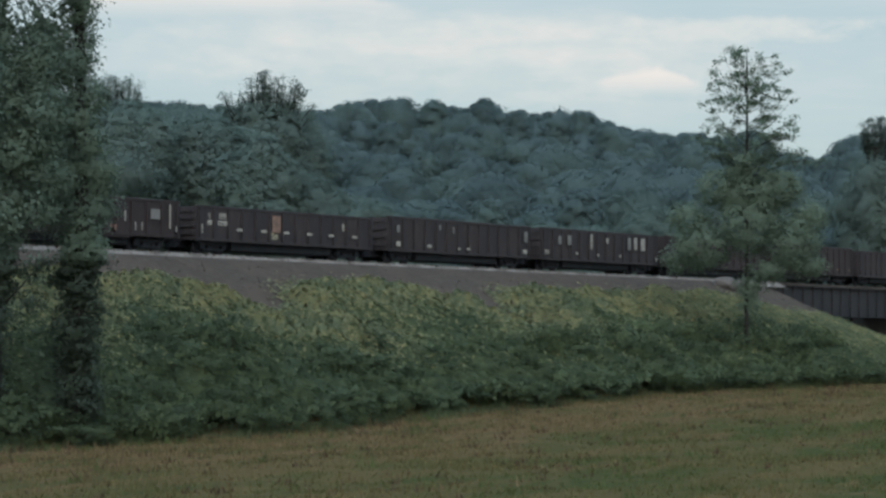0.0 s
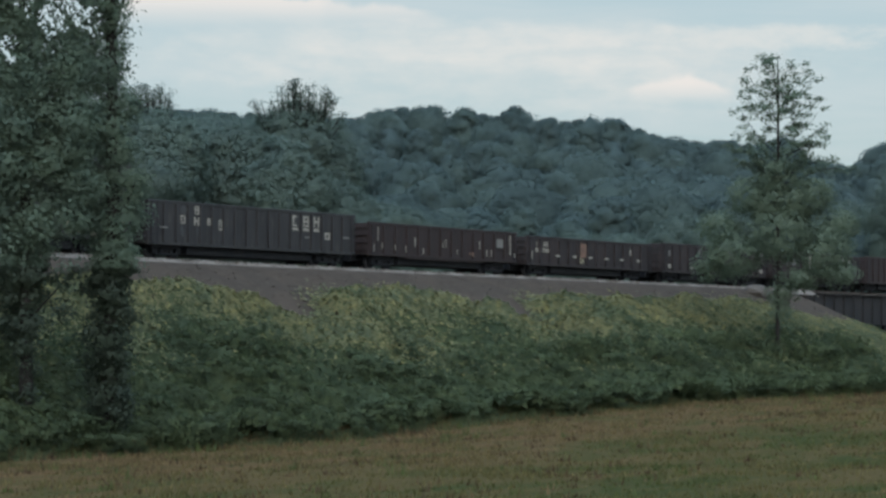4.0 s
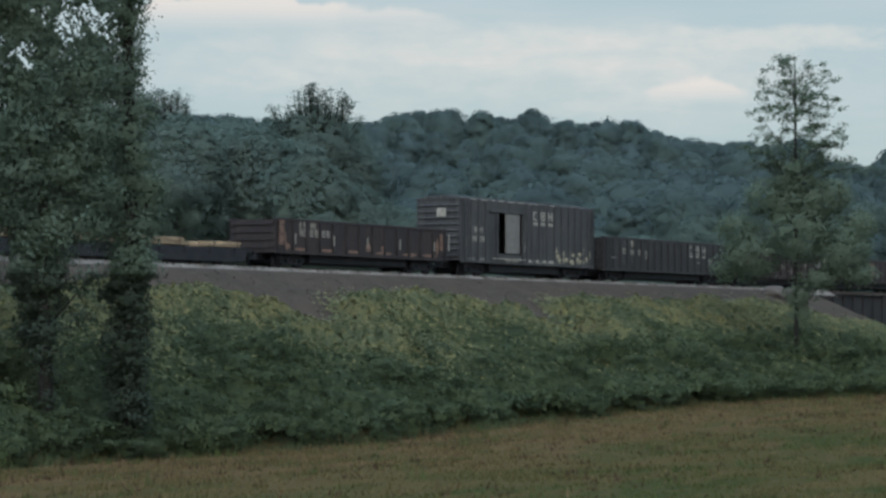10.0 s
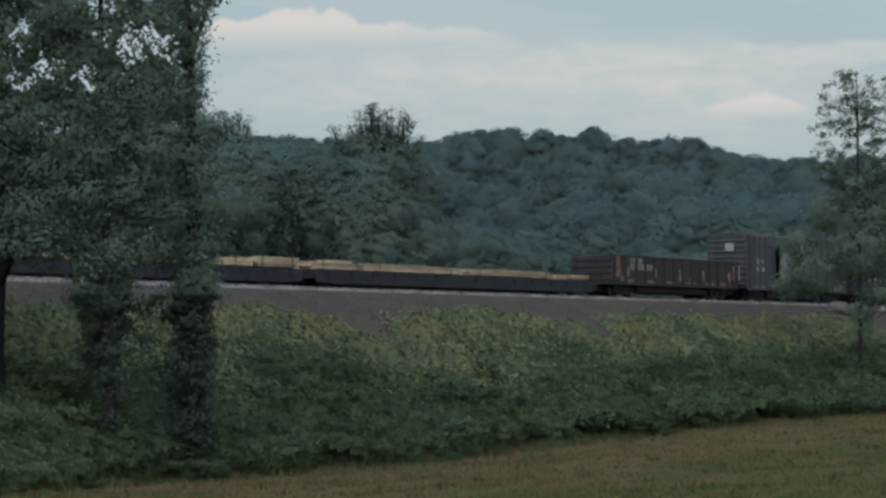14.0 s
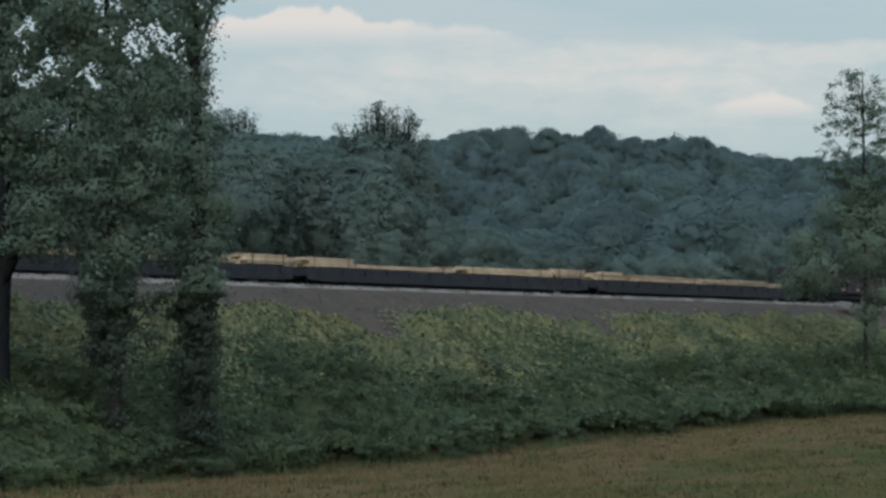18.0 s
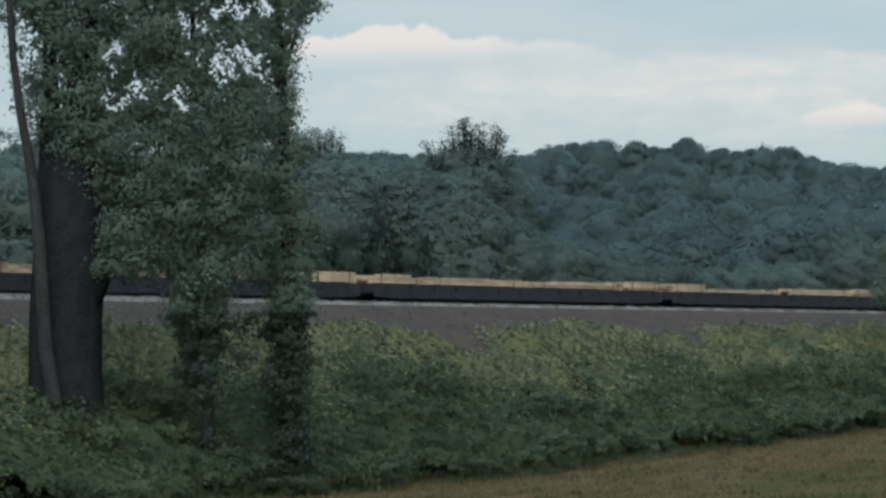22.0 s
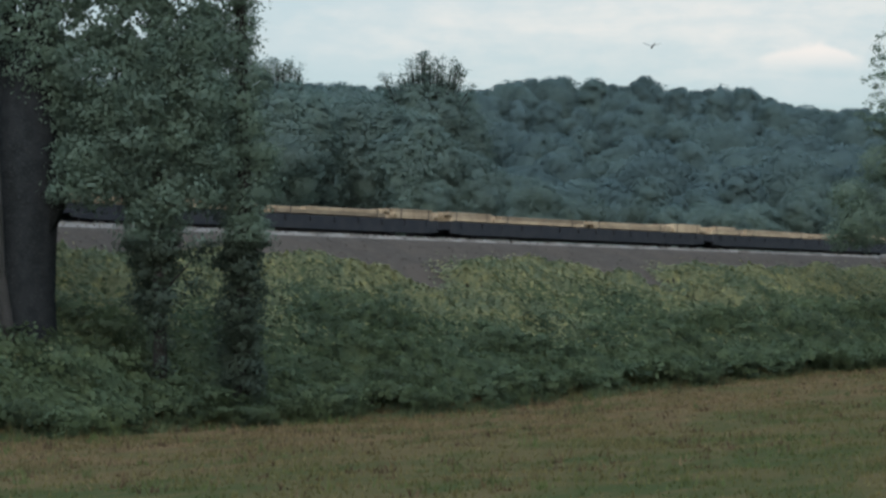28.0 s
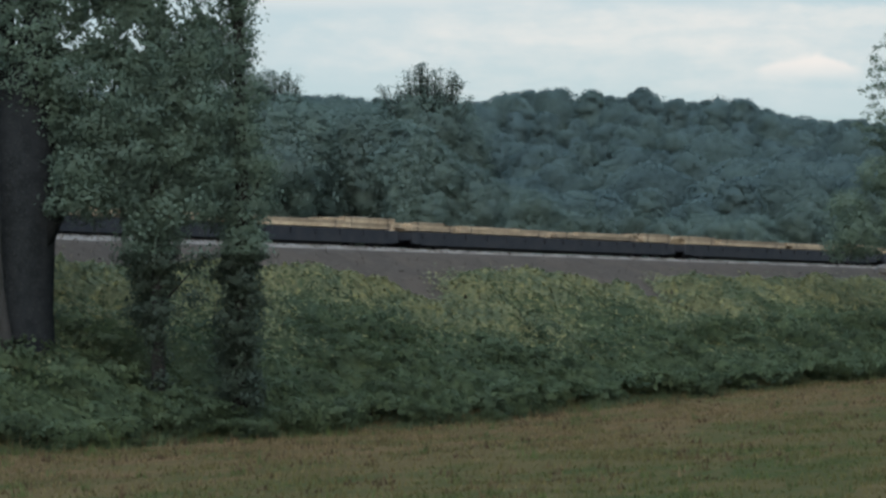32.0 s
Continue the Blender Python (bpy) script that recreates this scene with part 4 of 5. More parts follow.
    strips(g, m, ((166.98, 1.12, 0.42, 0.26), (170.37, 1.09, 0.46, 0.16), (174.83, 1.06, 0.4, 0.14), (173.78, 1.03, 0.3, 0.12), (181.73, 1.1, 0.5, 0.24)), M_WHITE, "small whitish plate")
    strips(g, m, ((166.97, 1.97, 0.28, 0.4), (171.57, 2.2, 0.22, 0.3), (173.1, 2.1, 0.16, 0.4), (181.86, 2.0, 0.4, 0.66)), M_DOOR, "faded grey panel")
    m = (184.0 + 200.4) / 2
    g = gondola(184.0, 200.4, 0.85, 2.6, M_RUST, "dark brown gondola car with tall pale bars", 14, seed=6)
    strips(g, m, ((184.56, 1.18, 0.5, 0.26), (188.57, 1.19, 0.26, 0.16), (190.59, 2.0, 0.26, 0.95), (191.55, 1.16, 0.24, 0.18), (192.83, 2.12, 0.3, 0.34), (194.71, 1.18, 0.24, 0.16), (196.96, 2.05, 0.42, 0.78), (198.06, 2.03, 0.55, 0.8), (200.1, 1.1, 0.24, 0.24)), M_WHITE, "worn white bar")
    strips(g, m, ((186.27, 1.97, 0.4, 0.5), (187.56, 2.0, 0.5, 0.6), (196.03, 2.03, 0.45, 0.8)), M_DOOR, "faded grey bar")
    gondola(201.8, 218.2, 0.85, 2.7, M_RUST_RED, "red-brown gondola car on the girder bridge", 14, seed=7)
    g = gondola(219.6, 236.0, 0.85, 2.8, M_RUST_RED, "red-brown gondola car on the girder bridge", 14, seed=8)
    strips(g, 227.8, [(q, 1.17, 0.3, 0.14) for q in (222.2, 226.4, 230.7, 232.7, 235.1)], M_ORANGE, "small orange plate")
    strips(g, 227.8, ((223.6, 2.1, 0.3, 0.4),), M_WHITE)
    gondola(237.4, 253.8, 0.85, 2.7, M_RUST, "dark brown gondola car on the girder bridge", 14, seed=9)
    protos = {}
    for k in range(7):
        q1 = 73.95 - 29.05 * k
        car, mid = flatcar(q1)
        # a stack at either end and two long ones between
        plan = [(-11.75, 4.1, 7, 3, 0.155), (12.0, 3.4, 7, 3, 0.165), (-4.85, 9.4, 7, 2, 0.19), (5.1, 9.9, 7, 2, 0.185)]
        if k == 0:
            plan[1] = (12.35, 2.6, 7, 2, 0.14)
        if k == 1:
            plan[2] = (-4.85, 9.4, 7, 1, 0.2)
        if k == 5:
            plan[1] = (11.6, 4.3, 7, 4, 0.14)
        for dx, length, across, layers, size in plan:
            key = (length, layers, k % 2)
            if key not in protos:
                protos[key] = stack = timber_stack(length, across, layers, size, len(protos))
            else:
                stack = copy_thing(protos[key], pose(0, 0, 0))
            CARS.append((stack, mid + dx, 0.0, DECK + 0.002))


build_train()


def way_along(t):
    """Metres that the slowing train has gone by t seconds."""
    return 7.7104 * t - 0.025661 * t * t + 0.0000917 * t ** 3


TRAIN_OFF = -46.135


# ---- plants ----
def belt(x):
    """How far below the shoulder the bare stones reach, in metres of height."""
    x = np.asarray(x, float)
    left = np.where(x < 98.5, np.exp(-((x - 98.5) / 6.0) ** 2), np.exp(-((x - 98.5) / 2.6) ** 2))
    return 1.35 + 1.4 * left + 3.1 * np.exp(-((x - 118.2) / 2.5) ** 2) - 0.25 * smooth(140, 160, x) + 1.0 * smooth(156, 162, x) * smooth(184, 174, x) + 0.2 * ripple(x, 0 * x, 1.1) + 0.12 * ripple(x, 0 * x, 0.4, 2.0)


def bank_y(x, z):
    """The place across the bank where its surface has the height z."""
    f = field_height(x, -17.0)
    u = (z - f) / (np.maximum(crest(x), f + 0.5) - f)
    return FOOT + u * (-2.0 - FOOT)


def hummocks(x, y, size, seed):
    """Rounded mounds, drawn out down the slope, from 0 between them to 1 on their tops."""
    u, w = (x + 0.2 * (y + 10)) / size, y / (2.0 * size)
    best = np.zeros_like(u)
    cu, cw = np.floor(u), np.floor(w)
    for i in (-1, 0, 1):
        for j in (-1, 0, 1):
            a, b = cu + i, cw + j
            k = np.sin(a * 127.1 + b * 311.7 + seed * 17.3) * 43758.5453
            m = np.sin(a * 269.5 + b * 183.3 + seed * 9.1) * 24634.6345
            k, m = k - np.floor(k), m - np.floor(m)
            r = 0.62 + 0.3 * k
            d = ((u - a - k) ** 2 + (w - b - m) ** 2) / (r * r)
            best = np.maximum(best, np.sqrt(np.clip(1 - d, 0, 1)) * (0.55 + 0.45 * m))
    return best


def growth_top(x, y, lift):
    """Height of the lumpy surface of the growth on the bank."""
    g = ground_height(x, y)
    thin = 0.15 + 0.85 * smooth(-0.1, 0.9, crest(x) - belt(x) - g)
    return g + np.maximum(lift * thin * (1 - 0.65 * smooth(148, 160, x)) * (0.25 + 0.75 * smooth(-2.6, -5.5, y)) * (0.25 + 0.5 * ripple(x + 0.5 * y, y, 2.3, 4.0) + 0.95 * hummocks(x, y, 1.7, 1.0) + 0.45 * hummocks(x, y, 2.6, 5.0) * smooth(-6.0, -9.0, y) * smooth(FOOT, FOOT + 1.5, y) + 0.55 * hummocks(x, y, 0.72, 2.0) + 0.12 * ripple(x - y, y, 0.3, 2.0)), 0.03)


def mat_of_leaves(name, seed, n, zlow, ztop, keep_by, lift, size, mat, label):
    """Leaves that follow the lumpy surface of the growth on the bank."""
    rng = np.random.default_rng(seed)
    x = rng.uniform(50, 200, n)
    high = np.minimum(crest(x) - belt(x) + 0.28 * rng.normal(size=n), ztop)
    high = np.minimum(high, crest(x) - 0.2)
    z = zlow + (high - zlow) * rng.random(n)
    y = bank_y(x, z)
    mound = np.maximum(hummocks(x, y, 1.7, 1.0), hummocks(x, y, 0.72, 2.0))
    keep = (high > zlow + 0.2) & (rng.random(n) < keep_by(x, y, z) * (0.4 + 0.6 * smooth(0.15, 0.7, mound)))
    x, y = x[keep], y[keep]

    def top(x, y):
        return growth_top(x, y, lift)

    c0 = top(x, y)
    nrm = np.stack([-(top(x + 0.15, y) - c0) / 0.15, -(top(x, y + 0.15) - c0) / 0.15, np.ones(len(x))], axis=1)
    nrm /= np.linalg.norm(nrm, axis=1)[:, None]
    c = np.stack([x, y, c0 + rng.normal(size=len(x)) * 0.05], axis=1)
    ob = new(name, leaves(name, c, rng.uniform(size * 0.55, size * 1.3, len(x)), mat, rng, 0.0, nrm, 0.62, (), 0.28, 0.85, (0.15, -1.0, -0.5)))
    tagged(ob, label, name, kind="stuff")


def build_undergrowth(edge):
    """The shaded leaf mass under the outer leaves, just below their surface."""
    xs, ys = np.arange(50, 198, 0.2), np.arange(FOOT + 0.1, -2.2, 0.2)
    gx, gy = np.meshgrid(xs, ys, indexing="ij")
    gz = growth_top(gx, gy, 0.7) - 0.07
    ny = len(ys)
    i, j = np.meshgrid(np.arange(len(xs) - 1), np.arange(ny - 1), indexing="ij")
    k = (i * ny + j).ravel()
    cx, cy = gx[:-1, :-1].ravel() + 0.1, gy[:-1, :-1].ravel() + 0.1
    z = ground_height(cx, cy)
    rng = np.random.default_rng(23)
    keep = z < crest(cx) - belt(cx) - 0.45 + 0.3 * rng.normal(size=len(z))
    f = np.stack([k, k + ny, k + ny + 1, k + 1], axis=1)[keep]
    me = bpy.data.meshes.new("undergrowth")
    me.from_pydata(np.stack([gx, gy, gz], axis=-1).reshape(-1, 3).tolist(), [], f.tolist())
    me.materials.append(M_WEED)
    me.materials.append(M_VINE)
    share = edge(cx, cy, z)[keep]
    me.polygons.foreach_set("material_index", (rng.random(len(f)) < share * share).astype(np.int32))
    me.polygons.foreach_set("use_smooth", np.ones(len(f), bool))
    me.update()
    tagged(new("undergrowth", me), "dense green undergrowth covering the railway bank", "undergrowth", kind="stuff")


def build_vines():
    edge = lambda x, y, z: smooth(2.0, 5.2, z + 1.2 * ripple(x, y, 5.0, 1.0))
    build_undergrowth(edge)
    mat_of_leaves("vines", 21, 300000, 1.5, 9.0, lambda x, y, z: edge(x, y, z) + 0.06, 0.72, 0.095, M_VINE, "yellow-green creeping vines matted over the bank")
    mat_of_leaves("weeds", 22, 270000, 0.1, 6.6, lambda x, y, z: 1.0 - 0.85 * edge(x, y, z), 0.7, 0.095, M_WEED, "dark green weeds matted over the lower bank")


SIDE = Vector((math.sin(radians(HEADING)), -math.cos(radians(HEADING)), 0))    # to the lens's right
AWAY = Vector((math.cos(radians(HEADING)), math.sin(radians(HEADING)), 0))     # along its heading


def spot(right, away):
    """The ground place so far to the right of the heading and so far along it."""
    p = Vector((EYE[0], EYE[1], 0)) + float(right) * SIDE + float(away) * AWAY
    return p.x, p.y


def bush_mesh(seed, w, h):
    rng = np.random.default_rng(seed)
    blobs = [(0, 0, h * 0.45, w * 0.5, w * 0.45, h * 0.5)]
    for k in range(5):
        a = rng.uniform(0, 6.28)
        blobs.append((0.36 * w * math.cos(a), 0.36 * w * math.sin(a), h * rng.uniform(0.3, 0.75), w * 0.27, w * 0.27, h * 0.3))
    p, d = cloud_points(rng, blobs, 27, 0.13, 0.8)
    ok = p[:, 2] > 0.0
    p, d = p[ok], d[ok]
    return leaves("bush", p, rng.uniform(0.05, 0.115, len(p)), M_BUSH, rng, 0.2, d, 0.7, (), 0.35, 0.85)


def build_bushes():
    rng = np.random.default_rng(8)
    kinds = [bush_mesh(s, w, h) for s, w, h in ((1, 2.6, 1.3), (2, 2.0, 1.1), (3, 3.2, 1.5), (4, 2.2, 1.7), (5, 3.6, 1.2))]
    stem = mesh_of("stem", tube([(0, 0, -0.1), (0.08, 0.03, 0.5), (0.25, 0.1, 0.95)], [0.035, 0.025, 0.01], 6), M_BARK)
    spots = []
    for row in range(5):
        for x in np.arange(52, 150, 1.25):
            if rng.random() < (0.9, 0.85, 0.62, 0.4, 0.12)[row]:
                spots.append((x + rng.uniform(-1, 1), FOOT + 0.35 + row * 1.7 + rng.uniform(-0.6, 0.6)))
    rng.shuffle(spots)
    spots = [(136.2, -15.2), (137.9, -14.9), (136.9, -16.4), (138.8, -13.4), (135.2, -13.8)] + [spot(r, a) for r, a in ((-19.6, 86.6), (-18.9, 86.4), (-18.1, 86.5), (-17.3, 86.8), (-16.6, 87.4), (-14.2, 87.6), (-13.4, 87.7), (-11.7, 89.8), (-10.8, 89.9), (-15.4, 86.8))] + spots
    for x, y in spots[:290]:
        b = new("bush", kinds[int(rng.integers(0, 5))])
        s = rng.uniform(0.65, 1.15) * (1.25 if y > FOOT + 3.5 else 0.95)
        b.matrix_basis = pose(x, y, float(ground_height(x, y)) - 0.08, 0, 0, rng.uniform(0, 360)) @ Matrix.Diagonal((s, s, s * rng.uniform(0.8, 1.1), 1))
        tagged(b, "dark green leafy bush at the foot of the bank", "bush", "bushes at the foot of the bank")
        new("stem", stem).parent = b


def build_grass():
    """Short stubble and tufts of the mown field."""
    rng = np.random.default_rng(31)
    n = 170000
    x = rng.uniform(30, 175, n)
    y = FOOT + 0.8 - 44 * rng.random(n) ** 1.4
    keep = (x * math.sin(radians(HEADING)) - (y + 74.45) * math.cos(radians(HEADING)) > -20)
    x, y = x[keep], y[keep]
    clump = np.clip(0.5 + 0.45 * ripple(x * 0.5 + 0.3 * y, y - 0.2 * x, 2.9, 5.0) + 0.35 * ripple(x * 0.6 + y, y, 1.1, 1.0) + 0.45 * ripple(x, y + 0.4 * x, 0.43, 2.0), 0, 1)
    keep = rng.random(len(x)) < 0.25 + 0.75 * clump
    x, y, clump = x[keep], y[keep], clump[keep]
    h = 0.04 + 0.1 * rng.random(len(x)) ** 2 + 0.16 * clump * rng.random(len(x))
    g = ground_height(x, y)
    v, k = [], len(x)
    a = rng.uniform(0, 2 * math.pi, k)
    w = rng.uniform(0.02, 0.05, k)
    lean = rng.normal(size=(k, 2)) * 0.06
    base = np.stack([x, y, g - 0.01], axis=1)
    side = np.stack([np.cos(a) * w, np.sin(a) * w, 0 * a], axis=1)
    tip = base + np.stack([lean[:, 0], lean[:, 1], h], axis=1)
    v = np.stack([base - side, base + side, tip], axis=1).reshape(-1, 3)
    me = bpy.data.meshes.new("grass")
    me.from_pydata(v.tolist(), [], np.arange(3 * k).reshape(-1, 3).tolist())
    me.materials.append(M_GRASS)
    tagged(new("grass", me), "short dry brown and green mown grass", "grass", kind="stuff")


def build_tufts():
    """Scattered taller tufts in the field, thicker along the bank's foot."""
    rng = np.random.default_rng(37)
    n = 620
    x = rng.uniform(40, 175, n)
    y = np.where(rng.random(n) < 0.45, FOOT + 0.4 - rng.exponential(1.1, n), FOOT - 40 * rng.random(n) ** 1.3)
    k = 16
    tall = np.repeat(rng.uniform(0.08, 0.3, n) * np.where(y > FOOT - 3, 1.3, 1.0) * np.where(rng.random(n) < 0.07, 2.0, 1.0), k)
    wide = np.repeat(rng.uniform(0.05, 0.24, n), k)
    bx, by = np.repeat(x, k) + rng.normal(size=n * k) * wide, np.repeat(y, k) + rng.normal(size=n * k) * wide
    a = rng.uniform(0, 6.283, n * k)
    base = np.stack([bx, by, ground_height(bx, by) - 0.01], axis=1)
    side = np.stack([np.cos(a), np.sin(a), 0 * a], axis=1) * rng.uniform(0.012, 0.035, n * k)[:, None]
    bend = rng.normal(size=(n * k, 3)) * 0.3 + np.array([0, 0, 1.0])
    tip = base + bend * (tall * rng.uniform(0.5, 1.1, n * k))[:, None]
    me = bpy.data.meshes.new("weed_tufts")
    me.from_pydata(np.stack([base - side, base + side, tip], axis=1).reshape(-1, 3).tolist(), [], np.arange(3 * n * k).reshape(-1, 3).tolist())
    me.materials.append(M_FIELD_WEED)
    # ragged dry grass left uncut along the foot of the bank
    n = 16000
    bx = rng.uniform(44, 175, n)
    by = FOOT + 0.5 + 0.45 * ripple(bx, 0 * bx, 1.6, 3.0) - rng.exponential(0.55, n)
    a = rng.uniform(0, 6.283, n)
    base = np.stack([bx, by, ground_height(bx, by) - 0.01], axis=1)
    side = np.stack([np.cos(a), np.sin(a), 0 * a], axis=1) * rng.uniform(0.012, 0.03, n)[:, None]
    tip = base + (rng.normal(size=(n, 3)) * 0.28 + np.array([0, 0, 1.0])) * (rng.uniform(0.15, 0.5, n) * np.clip(0.7 + 0.6 * ripple(bx, by, 0.9, 1.0), 0.2, 1.4))[:, None]
    edge = bpy.data.meshes.new("uncut_grass")
    edge.from_pydata(np.stack([base - side, base + side, tip], axis=1).reshape(-1, 3).tolist(), [], np.arange(3 * n).reshape(-1, 3).tolist())
    edge.materials.append(M_GRASS)
    # green weeds that close the foot of the bank
    n = 32000
    bx = rng.uniform(44, 175, n)
    by = FOOT - 0.25 + 0.45 * ripple(bx, 0 * bx, 2.1, 1.0) + 0.45 * rng.normal(size=n)
    a = rng.uniform(0, 6.283, n)
    base = np.stack([bx, by, ground_height(bx, by) - 0.01], axis=1)
    side = np.stack([np.cos(a), np.sin(a), 0 * a], axis=1) * rng.uniform(0.02, 0.05, n)[:, None]
    tip = base + (rng.normal(size=(n, 3)) * 0.35 + np.array([0, 0, 1.0])) * (rng.uniform(0.1, 0.34, n) * np.clip(0.8 + 0.7 * ripple(bx, by, 1.3, 4.0), 0.25, 1.5))[:, None]
    foot = bpy.data.meshes.new("foot_weeds")
    foot.from_pydata(np.stack([base - side, base + side, tip], axis=1).reshape(-1, 3).tolist(), [], np.arange(3 * n).reshape(-1, 3).tolist())
    foot.materials.append(M_WEED)
    tagged(new("foot_weeds", foot), "low green weeds along the foot of the bank", "weeds", kind="stuff")
    # low dead stalks lying in short swaths
    n, k = 900, 12
    x, y = rng.uniform(44, 170, n), FOOT - 0.8 - 26 * rng.random(n) ** 1.7
    long = np.repeat(rng.uniform(0.1, 0.7, n), k)
    bx, by = np.repeat(x, k) + rng.normal(size=n * k) * long, np.repeat(y, k) + rng.normal(size=n * k) * 0.12
    a = rng.uniform(0, 6.283, n * k)
    base = np.stack([bx, by, ground_height(bx, by) - 0.01], axis=1)
    side = np.stack([np.cos(a), np.sin(a), 0 * a], axis=1) * rng.uniform(0.02, 0.06, n * k)[:, None]
    tip = base + (rng.normal(size=(n * k, 3)) * 0.5 + np.array([0, 0, 1.0])) * rng.uniform(0.05, 0.2, n * k)[:, None]
    dead = bpy.data.meshes.new("dead_stalks")
    dead.from_pydata(np.stack([base - side, base + side, tip], axis=1).reshape(-1, 3).tolist(), [], np.arange(3 * n * k).reshape(-1, 3).tolist())
    dead.materials.append(M_DEAD)
    tagged(new("dead_stalks", dead), "dead brown stalks lying in the mown field", "stalks", kind="stuff")
    tagged(new("uncut_grass", edge), "ragged dry grass along the foot of the bank", "grass", kind="stuff")
    tagged(new("weed_tufts", me), "scattered green weed tufts in the mown field", "weeds", kind="stuff")


# bright gaps in the crowns of the trees at the field's edge, as seen from EYE: to the right, up, half width, half
# height
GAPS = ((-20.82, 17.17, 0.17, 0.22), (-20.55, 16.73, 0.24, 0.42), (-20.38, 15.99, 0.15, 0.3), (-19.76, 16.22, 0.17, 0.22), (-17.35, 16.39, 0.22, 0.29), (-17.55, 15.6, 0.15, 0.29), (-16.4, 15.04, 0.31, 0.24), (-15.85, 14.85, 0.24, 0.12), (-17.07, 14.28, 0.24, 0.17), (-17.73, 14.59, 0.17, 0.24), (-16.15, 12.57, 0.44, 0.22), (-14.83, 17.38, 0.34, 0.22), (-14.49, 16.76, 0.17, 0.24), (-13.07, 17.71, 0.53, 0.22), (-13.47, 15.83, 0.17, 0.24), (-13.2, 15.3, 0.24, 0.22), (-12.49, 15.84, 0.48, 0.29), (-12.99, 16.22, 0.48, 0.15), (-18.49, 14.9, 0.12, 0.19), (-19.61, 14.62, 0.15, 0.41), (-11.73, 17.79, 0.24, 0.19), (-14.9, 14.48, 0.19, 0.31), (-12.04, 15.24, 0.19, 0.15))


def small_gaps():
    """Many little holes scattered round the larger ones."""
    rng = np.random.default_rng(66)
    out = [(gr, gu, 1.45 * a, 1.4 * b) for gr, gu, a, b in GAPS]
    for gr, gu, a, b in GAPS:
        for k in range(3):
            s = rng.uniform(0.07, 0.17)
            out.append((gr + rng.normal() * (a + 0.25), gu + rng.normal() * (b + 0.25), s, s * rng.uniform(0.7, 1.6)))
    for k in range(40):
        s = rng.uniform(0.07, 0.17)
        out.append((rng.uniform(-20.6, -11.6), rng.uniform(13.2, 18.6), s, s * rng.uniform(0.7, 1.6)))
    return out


def tree(name, at, trunk, limbs, blobs, mat, bark, per, leaf, spread, seed, label, group="", shell=0.45, gaps=False, k=14):
    """A tapered trunk, limbs and a crown of clumped leaves. Trunk and limbs: lists of (x, y, z, radius)."""
    rng = np.random.default_rng(seed)
    t = tagged(new(name), label, "tree", group)
    t.location = at
    part("trunk", tube([p[:3] for p in trunk], [p[3] for p in trunk], 10), bark, t, smooth=True)
    for limb in limbs:
        part("limb", tube([p[:3] for p in limb], [p[3] for p in limb], 7), bark, t, smooth=True)
    p, d = cloud_points(rng, blobs, per, spread, shell, k)
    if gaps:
        # holes are cut along lines of sight from EYE, through every crown
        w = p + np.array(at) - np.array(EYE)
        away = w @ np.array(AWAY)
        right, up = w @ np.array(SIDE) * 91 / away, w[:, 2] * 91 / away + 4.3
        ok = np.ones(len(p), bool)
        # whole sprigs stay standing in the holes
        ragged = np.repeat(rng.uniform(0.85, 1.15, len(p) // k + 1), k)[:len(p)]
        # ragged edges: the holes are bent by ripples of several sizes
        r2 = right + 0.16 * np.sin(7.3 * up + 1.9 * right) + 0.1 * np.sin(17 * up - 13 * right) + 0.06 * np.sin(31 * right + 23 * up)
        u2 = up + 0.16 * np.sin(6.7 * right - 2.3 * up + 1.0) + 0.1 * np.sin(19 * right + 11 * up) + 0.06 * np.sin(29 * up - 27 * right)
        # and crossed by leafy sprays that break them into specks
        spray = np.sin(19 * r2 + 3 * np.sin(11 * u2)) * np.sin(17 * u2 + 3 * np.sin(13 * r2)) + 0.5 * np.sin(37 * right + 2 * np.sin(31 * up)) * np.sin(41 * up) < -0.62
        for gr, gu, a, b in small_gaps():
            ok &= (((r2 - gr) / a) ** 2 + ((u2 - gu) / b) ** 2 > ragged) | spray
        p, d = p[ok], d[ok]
    if gaps and mat is M_IVY:
        # ivy close round the trunk, below the crown
        low = p[:, 2] + at[2] < 6.6
        ivy = new("ivy", leaves("ivy", p[low], rng.uniform(0.05, 0.095, int(low.sum())), M_IVY, rng, 0.1, d[low], 0.7, (), 0.45, 0.7))
        ivy.parent = t
        p, d, mat = p[~low], d[~low], M_LEAF
    crown = new("crown", leaves("crown", p, rng.uniform(leaf * 0.6, leaf * 1.25, len(p)), mat, rng, 0.15, d if gaps else d * 0.45 + np.array([0, 0, 0.9]), 0.66, (), 0.38, 0.92))
    crown.parent = t
    return t


